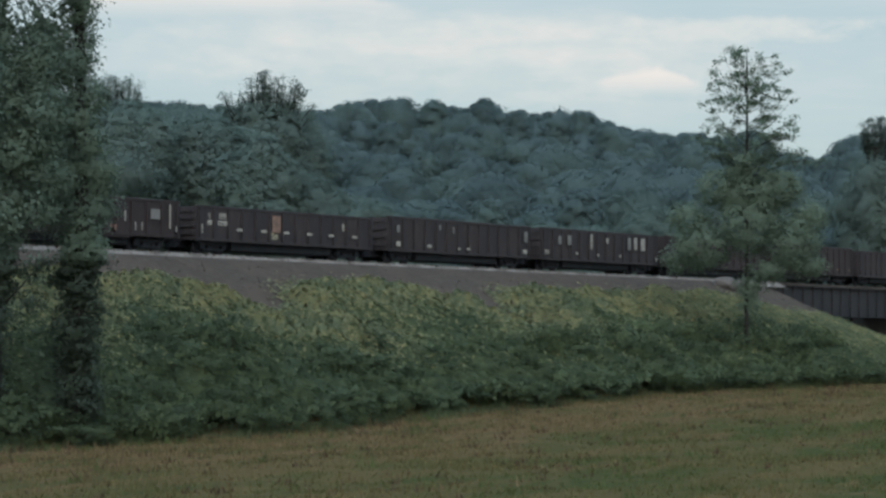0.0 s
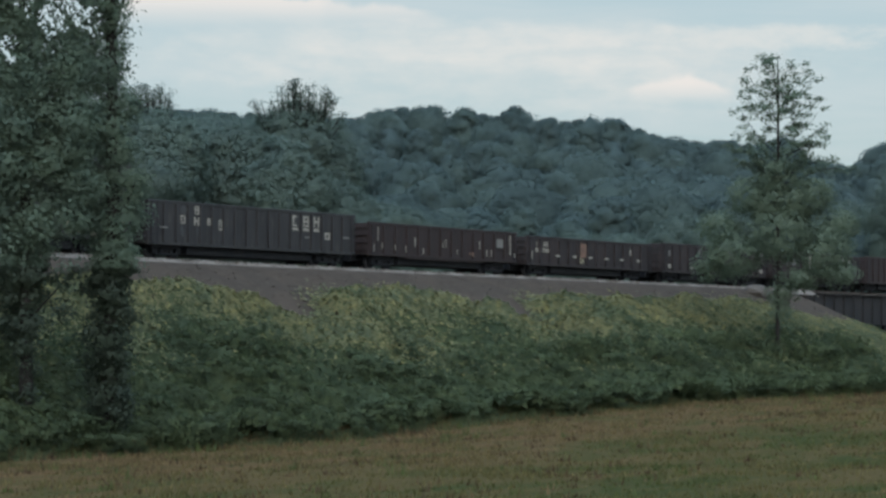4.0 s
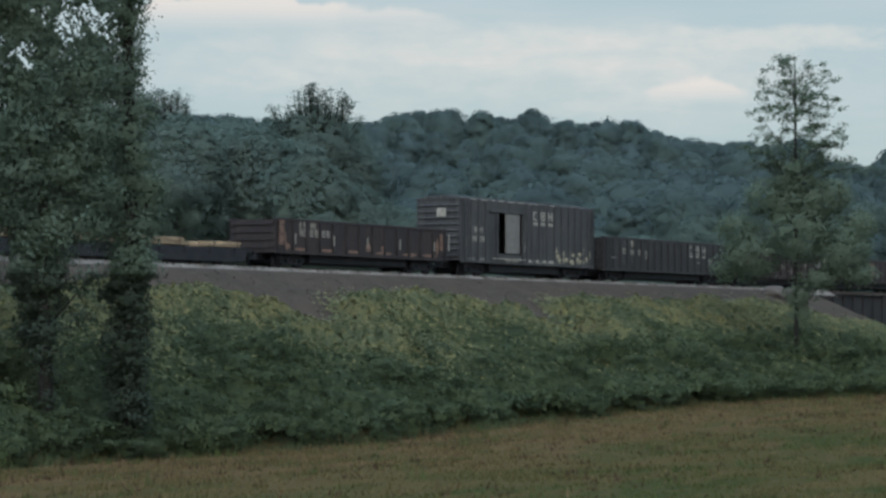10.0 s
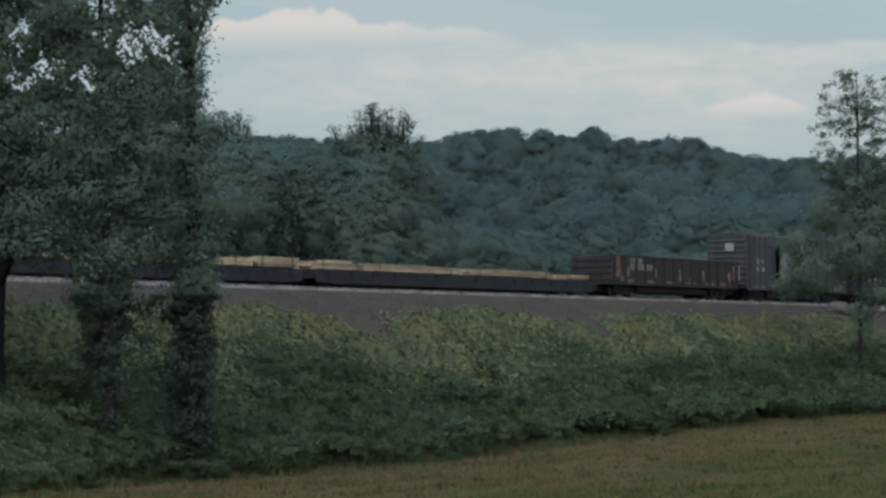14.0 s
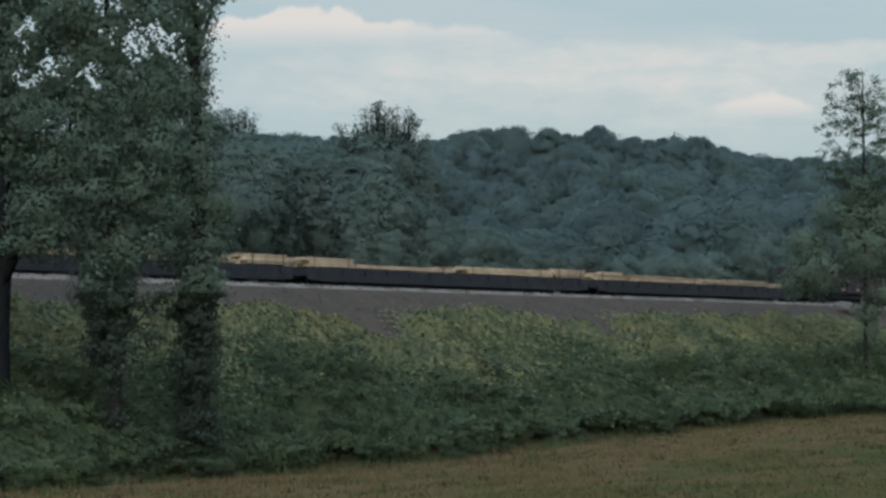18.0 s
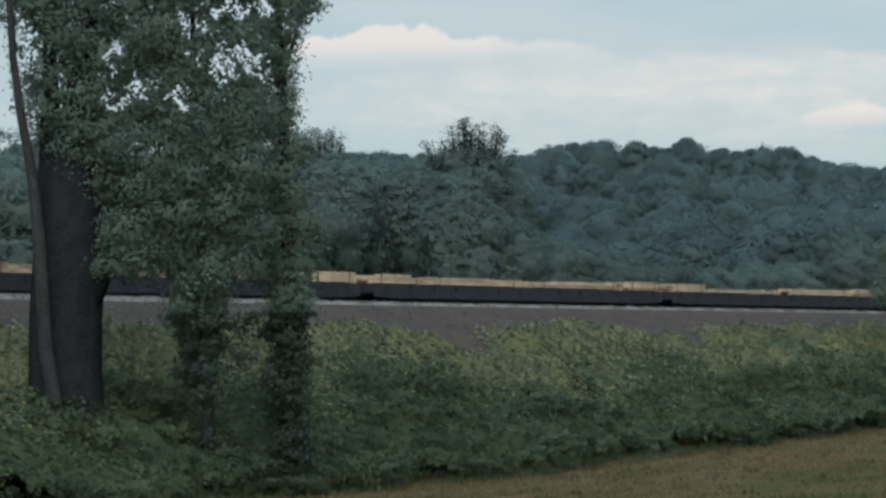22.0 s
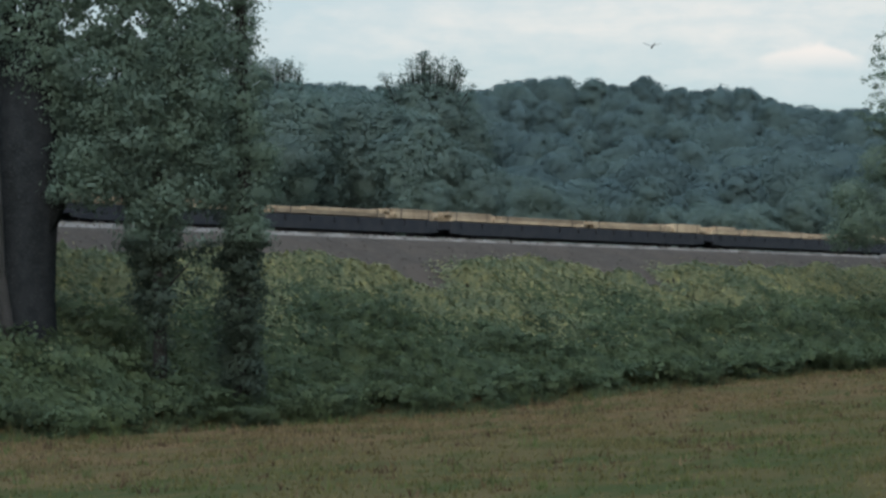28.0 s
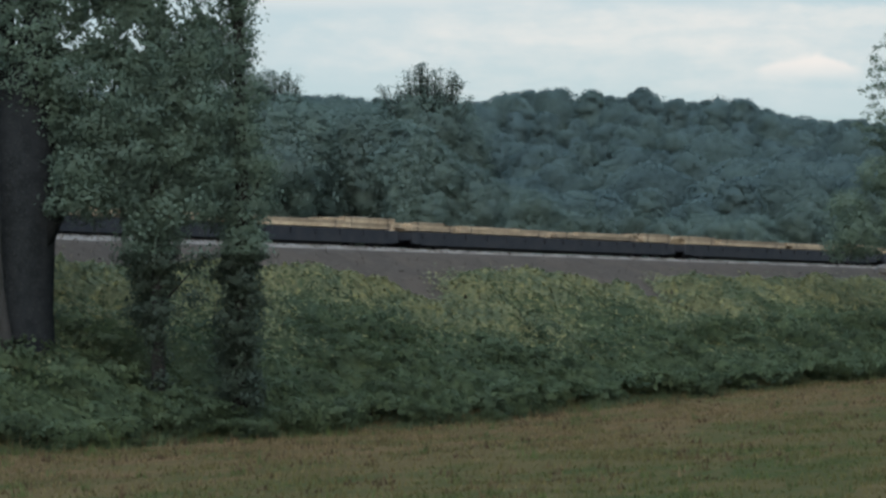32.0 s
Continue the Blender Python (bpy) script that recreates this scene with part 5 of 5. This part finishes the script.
def column(seed, levels, step=0.75, r=0.8, deep=1.0):
    """Blobs that fill a crown given by levels of (height, left edge, right edge)."""
    rng = np.random.default_rng(seed)
    hs, ls, rs = zip(*levels)
    out, h = [], hs[0]
    while h < hs[-1]:
        a, b = np.interp(h, hs, ls), np.interp(h, hs, rs)
        q = min(r, (b - a) / 2)
        n = max(1, int(round((b - a) / (1.3 * q))))
        for k in range(n):
            c = (a + b) / 2 if n == 1 else a + q * 0.85 + (b - a - 1.7 * q) * k / (n - 1)
            out.append((c + rng.uniform(-0.15, 0.15), rng.uniform(-0.5, 0.5) * deep, h + rng.uniform(-0.3, 0.3), q * rng.uniform(0.85, 1.15), deep * rng.uniform(0.7, 1.1), q * rng.uniform(0.8, 1.15)))
        h += step
    return out


def turned(blobs):
    """Ellipsoids given as (right, away, up, r, r, r) about a tree's base."""
    return [(*(float(b[0]) * SIDE + float(b[1]) * AWAY).xy, *b[2:]) for b in blobs]


def turned_line(pts):
    return [(*(float(p[0]) * SIDE + float(p[1]) * AWAY).xy, p[2], p[3]) for p in pts]


def build_near_trees():
    # slim tree wrapped in ivy, at the field's edge
    x, y = spot(-11.2, 91.0)
    tree("ivy_tree", (x, y, 0.0), turned_line([(0, 0, -0.2, 0.36), (0.05, 0, 3, 0.3), (0.1, 0, 8, 0.26), (0, 0, 14, 0.2), (-0.2, 0, 20, 0.1)]),
         [turned_line([(0.05, 0, 8, 0.1), (0.6, 0, 9, 0.07), (0.9, 0, 9.8, 0.03)]), turned_line([(0, 0, 11, 0.12), (-1.2, 0.4, 13, 0.08), (-1.8, 0.5, 15, 0.04)]), turned_line([(0, 0, 15, 0.09), (0.6, 0, 17, 0.05), (1.2, 0, 18.2, 0.02)])],
         turned(column(1, [(0.3, -0.65, 0.65), (2.5, -0.55, 0.6), (5.5, -0.6, 0.65), (7.0, -0.9, 0.9), (8.8, -2.0, 1.25), (10.0, -2.4, 1.2), (11.5, -2.4, 0.8), (13.3, -2.4, 0.65), (15, -2.2, 0.6), (16.3, -2.2, 0.5), (17.6, -2.4, 1.2), (19.5, -2.2, 1.5), (20.5, -1.5, 0.8)])),
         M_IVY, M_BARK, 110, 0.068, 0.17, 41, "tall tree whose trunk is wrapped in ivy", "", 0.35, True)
    # second, thinner trunk beside it
    x, y = spot(-13.83, 89.0)
    tree("ivy_tree", (x, y, float(ground_height(x, y))), turned_line([(0, 0, -0.3, 0.3), (0, 0, 3, 0.22), (-0.15, 0, 8, 0.17), (-0.3, 0, 13, 0.13), (-0.3, 0, 19, 0.06)]),
         [turned_line([(-0.1, 0, 6.0, 0.08), (-1.3, 0.2, 7.4, 0.06), (-2.1, 0.3, 8.4, 0.03)]), turned_line([(-0.1, 0, 8.0, 0.08), (0.8, 0.2, 9.5, 0.05), (1.4, 0.3, 10.5, 0.03)]), turned_line([(0, 0, 4.0, 0.05), (0.9, 0, 5.0, 0.03), (1.5, 0, 5.7, 0.015)])],
         turned(column(2, [(3.2, -0.3, 0.2), (4.2, -0.8, 0.35), (5.8, -1.15, 0.5), (6.9, -1.15, 1.0), (7.9, -2.0, 2.1), (11.3, -2.2, 2.1), (15.2, -2.2, 2.1), (19, -1.9, 1.7)])) + turned([(1.4, 0, 5.7, 0.5, 0.4, 0.6), (1.2, 0, 4.4, 0.35, 0.3, 0.4), (0.0, -0.1, 1.2, 0.4, 0.4, 0.7), (0.05, -0.1, 2.4, 0.3, 0.34, 0.6)]),
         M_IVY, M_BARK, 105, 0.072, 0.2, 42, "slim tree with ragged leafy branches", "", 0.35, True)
    # broad old tree with a thick dark trunk and a thin pale stem, higher on the bank
    x, y = spot(-18.3, 88.6)
    z = float(ground_height(x, y))
    old = tree("old_tree", (x, y, z), turned_line([(-0.45, 0, -1.0, 1.52), (-0.5, 0, 0.6, 1.38), (-0.5, 0, 2.5, 1.3), (-0.45, 0, 4.5, 1.3), (-0.35, 0, 6.0, 1.28), (-0.3, 0, 7.6, 1.2), (-0.1, 0, 10, 0.85), (0.3, 0, 13, 0.45), (0.6, 0, 15.5, 0.16)]),
               [turned_line([(0.0, -0.2, 4.4, 0.7), (0.9, -0.1, 6.2, 0.5), (2.3, 0.2, 8.5, 0.22), (3.2, 0.3, 11, 0.06)]), turned_line([(-0.7, 0, 5.6, 0.7), (-0.95, 0.3, 9.3, 0.5), (-1.0, 0.4, 13.7, 0.26), (-1.1, 0.4, 17, 0.1)]), turned_line([(0.1, 0.1, 6.5, 0.5), (0.5, 0.3, 10.5, 0.3), (0.6, 0.4, 16.0, 0.12)])],
               turned(column(3, [(5.8, 0.3, 1.1), (6.1, 0.4, 2.0), (6.5, 0.5, 2.9), (7.8, 0.4, 4.2), (9.5, 0.1, 4.5), (11, -1.3, 4.5), (12, -1.7, 4.5), (13.7, -1.9, 4.5), (15.5, -2.3, 4.5), (17, -2.3, 3.6)], 0.66, 0.9, 1.5)),
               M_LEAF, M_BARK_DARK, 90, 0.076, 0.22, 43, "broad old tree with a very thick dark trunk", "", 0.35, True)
    stem = turned_line([(-0.3, -1.7, -0.7, 0.29), (-0.5, -1.7, 1.1, 0.26), (-0.82, -1.7, 3.2, 0.24), (-1.02, -1.7, 7.2, 0.22), (-1.36, -1.2, 9.5, 0.19), (-1.72, -1.2, 11.5, 0.16), (-1.95, -1.2, 13.4, 0.14), (-2.0, -1.2, 14.6, 0.13), (-2.3, -1.2, 17.5, 0.07)])
    part("stem", tube([q[:3] for q in stem], [q[3] for q in stem], 9), M_BARK, old, "thin grey-brown stem", smooth=True)
    # slender tree before the bridge's end
    x, y = 137.05, -14.1
    z = float(ground_height(x, y))
    rng = np.random.default_rng(9)
    limbs, sprays = [], []
    for k in range(60):
        # upswept twigs that fill a ragged oval top
        h = rng.uniform(9.5, 17.2)
        a = rng.uniform(0, 6.28)
        tip = min(h + rng.uniform(0.8, 2.6), 18.5 - rng.uniform(0, 0.5))
        r = 2.8 * math.sqrt(max(0.05, 1 - ((tip - 14.6) / 4.1) ** 2)) * rng.uniform(0.35, 1.12)
        limbs.append([(0, 0, h, 0.02), (0.55 * r * math.cos(a), 0.55 * r * math.sin(a), h + 0.4 * (tip - h), 0.012), (r * math.cos(a), r * math.sin(a), tip, 0.008)])
        for q in (0.55, 0.8, 1.0, 1.05):
            e = rng.normal(size=3) * 0.22
            sprays.append((r * q * math.cos(a) + e[0], r * q * math.sin(a) + e[1], h + (tip - h) * (0.2 * q + 0.8 * q * q) + e[2], 0.14, 0.14, 0.1))
    for k in range(44):
        # leaves close round the stem, wider towards the foot of the open crown
        h = 12.2 + 5.4 * rng.random() ** 1.4
        r, a = (0.35 + 0.24 * (17.8 - h)) * math.sqrt(rng.random()), rng.uniform(0, 6.28)
        sprays.append((r * math.cos(a), r * math.sin(a), h, 0.2, 0.2, 0.12))
    for r, h in ((3.3, 12.6), (4.3, 12.2), (-2.9, 13.2), (2.6, 13.6), (-2.2, 12.4)):
        dx, dy = (r * SIDE).xy
        limbs.append([(0, 0, h - 1.2, 0.04), (0.6 * dx, 0.6 * dy, h - 0.2, 0.03), (dx, dy, h, 0.01)])
        for q in np.arange(0.4, 1.05, 0.07):
            sprays.append((dx * q + rng.normal() * 0.15, dy * q, h - 0.3 + 0.25 * q + rng.normal() * 0.12, 0.16, 0.16, 0.1))
    t = tree("slender_tree", (x, y, z), [(0, 0, -0.3, 0.15), (0.05, 0, 5, 0.11), (0, 0, 10, 0.09), (0.05, 0, 15, 0.07), (0, 0, 18.7, 0.02)], limbs, sprays, M_LEAF_LIGHT, M_BARK, 22, 0.098, 0.15, 44, "slender young tree with sparse feathery leaves", "", 0.2, False, 5)
    low = [(-2.6, 0, 7.0, 2.2, 1.6, 1.5), (0.2, 0, 8.2, 2.6, 1.8, 1.9), (2.8, 0, 7.2, 2.2, 1.6, 1.6), (-0.6, 0, 10.0, 1.7, 1.4, 1.3), (1.2, 0, 10.0, 1.6, 1.3, 1.2), (0, 0, 11.6, 1.5, 1.2, 1.0), (-1.8, 0, 10.4, 1.6, 1.2, 1.1), (2.1, 0, 10.5, 1.6, 1.2, 1.1), (-3.4, 0, 8.6, 1.5, 1.1, 0.9), (3.6, 0, 8.8, 1.4, 1.1, 0.9), (-3.9, 0, 6.2, 1.2, 1.0, 0.8), (3.6, 0, 5.8, 1.4, 1.0, 0.7), (1.2, 0, 5.6, 1.5, 1.1, 0.6), (0.3, 0, 4.6, 1.0, 0.9, 0.6), (0.3, 0, 3.6, 0.6, 0.6, 0.4)]
    p, d = cloud_points(rng, turned(low), 62, 0.24, 0.6)
    c = new("lower_crown", leaves("lower_crown", p, rng.uniform(0.06, 0.12, len(p)), M_LEAF_LIGHT, rng, 0.2, d, 0.66, (), 0.4, 0.85))
    c.parent = t


def crown_blobs(rng, r, h):
    blobs = [(0, 0, h * 0.62, r * 0.75, r * 0.75, h * 0.34)]
    for k in range(20):
        a, e = rng.uniform(0, 6.28), rng.uniform(-0.5, 1.0)
        blobs.append((r * 0.62 * math.cos(a) * (1 - 0.4 * max(e, 0)), r * 0.62 * math.sin(a) * (1 - 0.4 * max(e, 0)), h * (0.58 + 0.24 * e), r * rng.uniform(0.26, 0.42), r * rng.uniform(0.26, 0.42), h * rng.uniform(0.09, 0.14)))
    return blobs


def woods_tree(seed, r, h, leaf):
    """A tree of the woods: (crown mesh, trunk mesh)."""
    rng = np.random.default_rng(seed)
    blobs = crown_blobs(rng, r, h)
    p, d = cloud_points(rng, blobs, 36, 0.24, 0.95, 12)
    # the far side, which nobody passes, is left thin
    ok = (d @ np.array(AWAY) < 0.2) | (rng.random(len(p)) < 0.1)
    p, d = p[ok], d[ok]
    hearts = np.array(blobs)
    out = hearts[:, :3] - np.array([0, 0, 0.55 * h])
    hearts = np.concatenate([hearts * np.array([1, 1, 1, 0.84, 0.84, 0.84]), 0.8 * out / (np.linalg.norm(out, axis=1)[:, None] + 1e-9)], axis=1)
    crown = leaves("crown", p, rng.uniform(leaf * 0.22, leaf * 0.46, len(p)), M_WOODS, rng, 0.1, d, 0.7, hearts, 0.26, 0.95)
    trunk = mesh_of("trunk", join([tube([(0, 0, -0.5), (0, 0, h * 0.4), (0.2, 0, h * 0.8)], [0.3, 0.22, 0.06], 7)] + [tube([(0, 0, h * 0.4), (r * 0.5 * math.cos(a), r * 0.5 * math.sin(a), h * 0.65)], [0.14, 0.04], 5) for a in (0.5, 2.3, 4.2)]), M_BARK, True)
    return crown, trunk


def far_tree(seed, r, h):
    """A round-topped crown of the hillside: leaf places, the way each faces, and the solid hearts of its lobes."""
    rng = np.random.default_rng(seed)
    tall = 0.46 * h
    mid, size = np.array([0, 0, h - tall]), np.array([r, r, tall])
    lobes, pts, ways = [(*mid, 0.74 * r, 0.74 * r, 0.86 * tall, 0, 0, 0)], [], []
    for k in range(26):
        w, e = k * 2.4 + rng.uniform(-0.5, 0.5), rng.uniform(-0.3, 0.97)
        out = np.array([math.cos(w) * math.sqrt(1 - e * e), math.sin(w) * math.sqrt(1 - e * e), e])
        q = r * rng.uniform(0.28, 0.52)
        c = mid + out * (size - 0.9 * q)
        n = int(80 * q * q + 6)
        d = rng.normal(size=(n, 3)) + 0.4 * out
        d /= np.linalg.norm(d, axis=1)[:, None]
        d = d[d @ out > -0.4]
        pts.append(c + d * q * np.array([1.15, 1.15, 0.85]) * rng.uniform(0.96, 1.1, len(d))[:, None])
        face = 0.5 * d + 0.5 * out
        ways.append(face / np.linalg.norm(face, axis=1)[:, None])
        lobes.append((*c, 1.0 * q, 1.0 * q, 0.74 * q, *(0.9 * out)))
    return np.concatenate(pts), np.concatenate(ways), np.array(lobes)


def build_woods():
    rng = np.random.default_rng(77)
    kinds = [woods_tree(100 + k, r, h, 0.34) for k, (r, h) in enumerate(((4.2, 14), (5.0, 16), (3.6, 13), (4.6, 18), (5.4, 15), (3.4, 16)))]

    def plant(right, away, height, kind, wide=1.0, sunk=0.0):
        x, y = spot(right, away)
        crown, trunk = kinds[kind]
        base_h = (14, 16, 13, 18, 15, 16)[kind]
        s = height / base_h
        t = tagged(new("woodland_tree"), "leafy dark green tree of the woods beyond the railway", "tree", "trees beyond the railway")
        t.matrix_basis = pose(x, y, float(ground_height(x, y)) - sunk, 0, 0, rng.uniform(-18, 18)) @ Matrix.Diagonal((s * wide, s * wide, s, 1))
        for nm, me in (("trunk", trunk), ("crown", crown)):
            new(nm, me).parent = t

    # the row behind the train, by bearing (right per metre away) and tops above the eye per metre away
    for slant in np.arange(-0.27, 0.26, 0.0125):
        tall = np.interp(slant, (-0.24, -0.13, -0.08, -0.055, -0.035, 0.0, 0.06, 0.12, 0.2, 0.26), (0.106, 0.0955, 0.095, 0.089, 0.07, 0.05, 0.046, 0.054, 0.06, 0.07))
        for step in range(2):
            away = rng.uniform(178, 196) + 26 * step + max(0.0, slant) * 190
            right = away * (slant + rng.uniform(-0.005, 0.005))
            top = 4.3 + away * (tall * rng.uniform(0.86, 1.0))
            x, y = spot(right, away)
            h = top - float(ground_height(x, y))
            if y > 9 and h > 4 and (step == 0 or rng.random() < 0.55):
                plant(right, away, h, int(rng.integers(0, 6)), 1.0 + 0.25 * rng.random() if h > 9 else 1.5)
    # the tall one with a twiggy top
    for slant, tall, away in ((-0.049, 0.0965, 196), (-0.057, 0.0935, 199), (-0.041, 0.093, 201)):
        plant(away * slant, away, 4.3 + away * tall - 3.0, 3, 0.85)
    for slant, top, away, wide in ((-0.049, 0.1005, 195, 3.6), (-0.108, 0.0985, 190, 1.9), (0.193, 0.0845, 230, 1.5)):
        x, y = spot(away * slant, away)
        z = float(ground_height(x, y))
        h = 4.3 + away * top - z
        plant(away * slant, away + 1.0, h - 2.0, 1, max(0.7, 0.26 * wide))
        limbs, sprays = [], []
        for k in range(44):
            r, up = wide * rng.uniform(-1, 1), h - 4.2 + rng.uniform(0, 1.4)
            tip = h - 0.5 * wide * (r / wide) ** 2 - 1.8 * rng.random() ** 1.5
            dx, dy = (r * SIDE).xy
            limbs.append([(0.5 * dx, 0.5 * dy, up - 1.5, 0.06), (0.9 * dx, 0.9 * dy, (up + tip) / 2, 0.04), (dx, dy, tip, 0.015)])
            for q in (0.0, 0.18, 0.4, 0.65):
                sprays.append((dx * (1 - 0.2 * q) + rng.uniform(-0.25, 0.25), dy * (1 - 0.2 * q), tip - (tip - up) * q * 1.2, 0.16, 0.16, 0.22))
        tree("woodland_tree", (x, y, z), [(0, 0, -0.4, 0.4), (0, 0, h * 0.5, 0.25), (0, 0, h - 2.5, 0.08)], limbs, sprays, M_WOODS, M_BARK, 30, 0.11, 0.2, 60, "tall woodland tree with a twiggy open top", "trees beyond the railway", 0.2, False, 4)
    # the hillside
    far_kinds = [far_tree(300 + k, r, h) for k, (r, h) in enumerate(((2.7, 12.0), (3.4, 12.4), (2.3, 12.0), (4.0, 12.2), (2.4, 12.7), (3.0, 12.5)))]
    pts, ways, cores = [], [], []
    broad = [far_tree(320 + k, r, h) for k, (r, h) in enumerate(((5.0, 13.5), (5.8, 14.5), (4.4, 13.0)))]
    for k, (away, slant, s) in enumerate(((262, 0.018, 0.85), (268, 0.04, 0.95), (258, 0.058, 0.9), (264, 0.078, 1.1), (256, 0.094, 1.05), (266, 0.112, 1.2), (252, 0.128, 1.1), (262, 0.145, 1.15), (254, 0.16, 1.05), (270, -0.01, 0.9), (290, 0.066, 1.05), (296, 0.03, 1.0), (288, 0.1, 1.1))):
        x, y = spot(away * slant, away)
        p, d, c = broad[k % 3]
        base = np.array([x, y, float(ground_height(x, y)) - 0.6])
        ok = d @ np.array(AWAY) < 0.15
        pts.append(p[ok] * s + base)
        ways.append(d[ok])
        cores.append(np.concatenate([c[:, :3] * s + base, c[:, 3:6] * s * 0.97, c[:, 6:]], axis=1))
    for away in np.concatenate([np.arange(238, 458, 13.0), [RIDGE_AWAY - 10, RIDGE_AWAY - 5, RIDGE_AWAY]]):
        for slant in np.arange(-0.25, 0.215, np.where(away > 459, 2.7, 6.0) / away):
            a = away + rng.uniform(-6, 6) * (away < 459)
            x, y = spot(a * (slant + rng.uniform(-0.006, 0.006) * (1.0 if away < 459 else 0.3)), a)
            p, d, c = far_kinds[int(rng.integers(0, 6))]
            w = rng.uniform(0, 6.28)
            s = rng.uniform(0.85, 1.18 if away < 400 else 0.98) if away < 459 else rng.uniform(0.975, 1.02) * 12.3 / p[:, 2].max()
            m = np.array([[math.cos(w), -math.sin(w), 0], [math.sin(w), math.cos(w), 0], [0, 0, 1.0]])
            base = np.array([x, y, float(ground_height(x, y)) - 0.6])
            grow = np.array([s, s, s]) if away < 459 else np.array([0.75, 0.75, s])
            p, d = p @ m.T * grow + base, d @ m.T
            ok = (d @ np.array(AWAY) < 0.15) & (p[:, 2] > base[2] + (2.0 if away < 290 else 7.0) * s)
            pts.append(p[ok])
            ways.append(d[ok])
            c = np.concatenate([c[:, :3] @ m.T * grow + base, c[:, 3:6] * grow, c[:, 6:] @ m.T], axis=1)
            c = c[rng.random(len(c)) < 0.75] if away < 459 else c
            front = ((c[:, :3] - base)[:, :2] @ np.array(AWAY)[:2] < 0.6) & (c[:, 2] > base[2] + (2.0 if away < 290 else 6.0) * s)
            front[0] = True
            cores.append(c[front])
    pts, ways = np.concatenate(pts), np.concatenate(ways)
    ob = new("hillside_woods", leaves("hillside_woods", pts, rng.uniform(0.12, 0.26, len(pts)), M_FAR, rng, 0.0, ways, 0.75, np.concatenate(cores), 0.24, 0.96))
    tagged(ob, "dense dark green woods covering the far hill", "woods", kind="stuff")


build_vines()
build_bushes()
build_grass()
build_tufts()
build_near_trees()
build_woods()


def build_dragonfly():
    """A dragonfly that crosses before the hill: body, head and four wings."""
    fly = tagged(new("dragonfly"), "small dark dragonfly in flight with clear wings", "dragonfly")
    part("body", join([tube([(-0.012, 0, 0), (0.0, 0, 0.001), (0.012, 0, 0)], [0.003, 0.0055, 0.004], 8), tube([(-0.055, 0, -0.004), (-0.012, 0, 0)], [0.0016, 0.003], 7)]), M_DARK, fly, smooth=True)
    part("head", tube([(0.012, 0, 0), (0.016, 0, 0), (0.019, 0, 0)], [0.002, 0.0045, 0.002], 8), M_DARK, fly, smooth=True)
    for x, s in ((0.006, 1), (0.006, -1), (-0.004, 1), (-0.004, -1)):
        edge = [(x, s * 0.003, 0.004), (x + 0.007, s * 0.02, 0.012), (x + 0.004, s * 0.044, 0.02), (x - 0.004, s * 0.043, 0.019), (x - 0.006, s * 0.018, 0.01)]
        low = [(a, b, c - 0.0006) for a, b, c in edge]
        part("wing", (edge + low, [(0, 1, 2, 3, 4), (9, 8, 7, 6, 5)] + [(k, 5 + k, 5 + (k + 1) % 5, (k + 1) % 5) for k in range(5)]), M_WING, fly, "clear veined wing")
    return fly


DRAGONFLY = build_dragonfly()


# ---- what moves ----
def motions():
    stops = [0, 2, 4, 6, 8, 10, 12, 14, 16, 18, 20, 22, 24, 26, 28, 30, 32]
    for ob, q, dy, dz in CARS:
        walk(ob, [(t, pose(q + TRAIN_OFF + way_along(t), TRACK_Y + dy, RAIL + dz)) for t in stops])
    # the dragonfly comes down from above, crosses before the hill and is gone
    flight = ((0, 13.0, -66.0, 10.0), (20, 12.0, -67.5, 9.5), (27, 11.2, -68.3, 7.6), (27.8, 10.62, -68.62, 6.0), (28.0, 10.449, -68.535, 5.529), (28.1, 10.409, -68.47, 5.475), (28.2, 10.327, -68.338, 5.488),
              (28.3, 10.287, -68.273, 5.472), (28.5, 10.17, -68.09, 5.42), (29.0, 9.6, -67.3, 5.1), (30.0, 7.5, -66.0, 4.4), (32.0, 3.0, -64.0, 4.6))
    walk(DRAGONFLY, [(t, pose(x, y, z, 0, 16, 42)) for t, x, y, z in flight])
    # every wheel rolls with the same turn
    lead = WHEELSETS[0]
    walk(lead, [(k / 15, pose(0, 0, 0, 0, math.degrees(way_along(k / 15) / 0.42), 0)) for k in range(481)])
    for w in WHEELSETS[1:]:
        w.rotation_mode = "QUATERNION"
        w.animation_data_create()
        w.animation_data.action = lead.animation_data.action
        w.animation_data.action_slot = lead.animation_data.action_slot


motions()
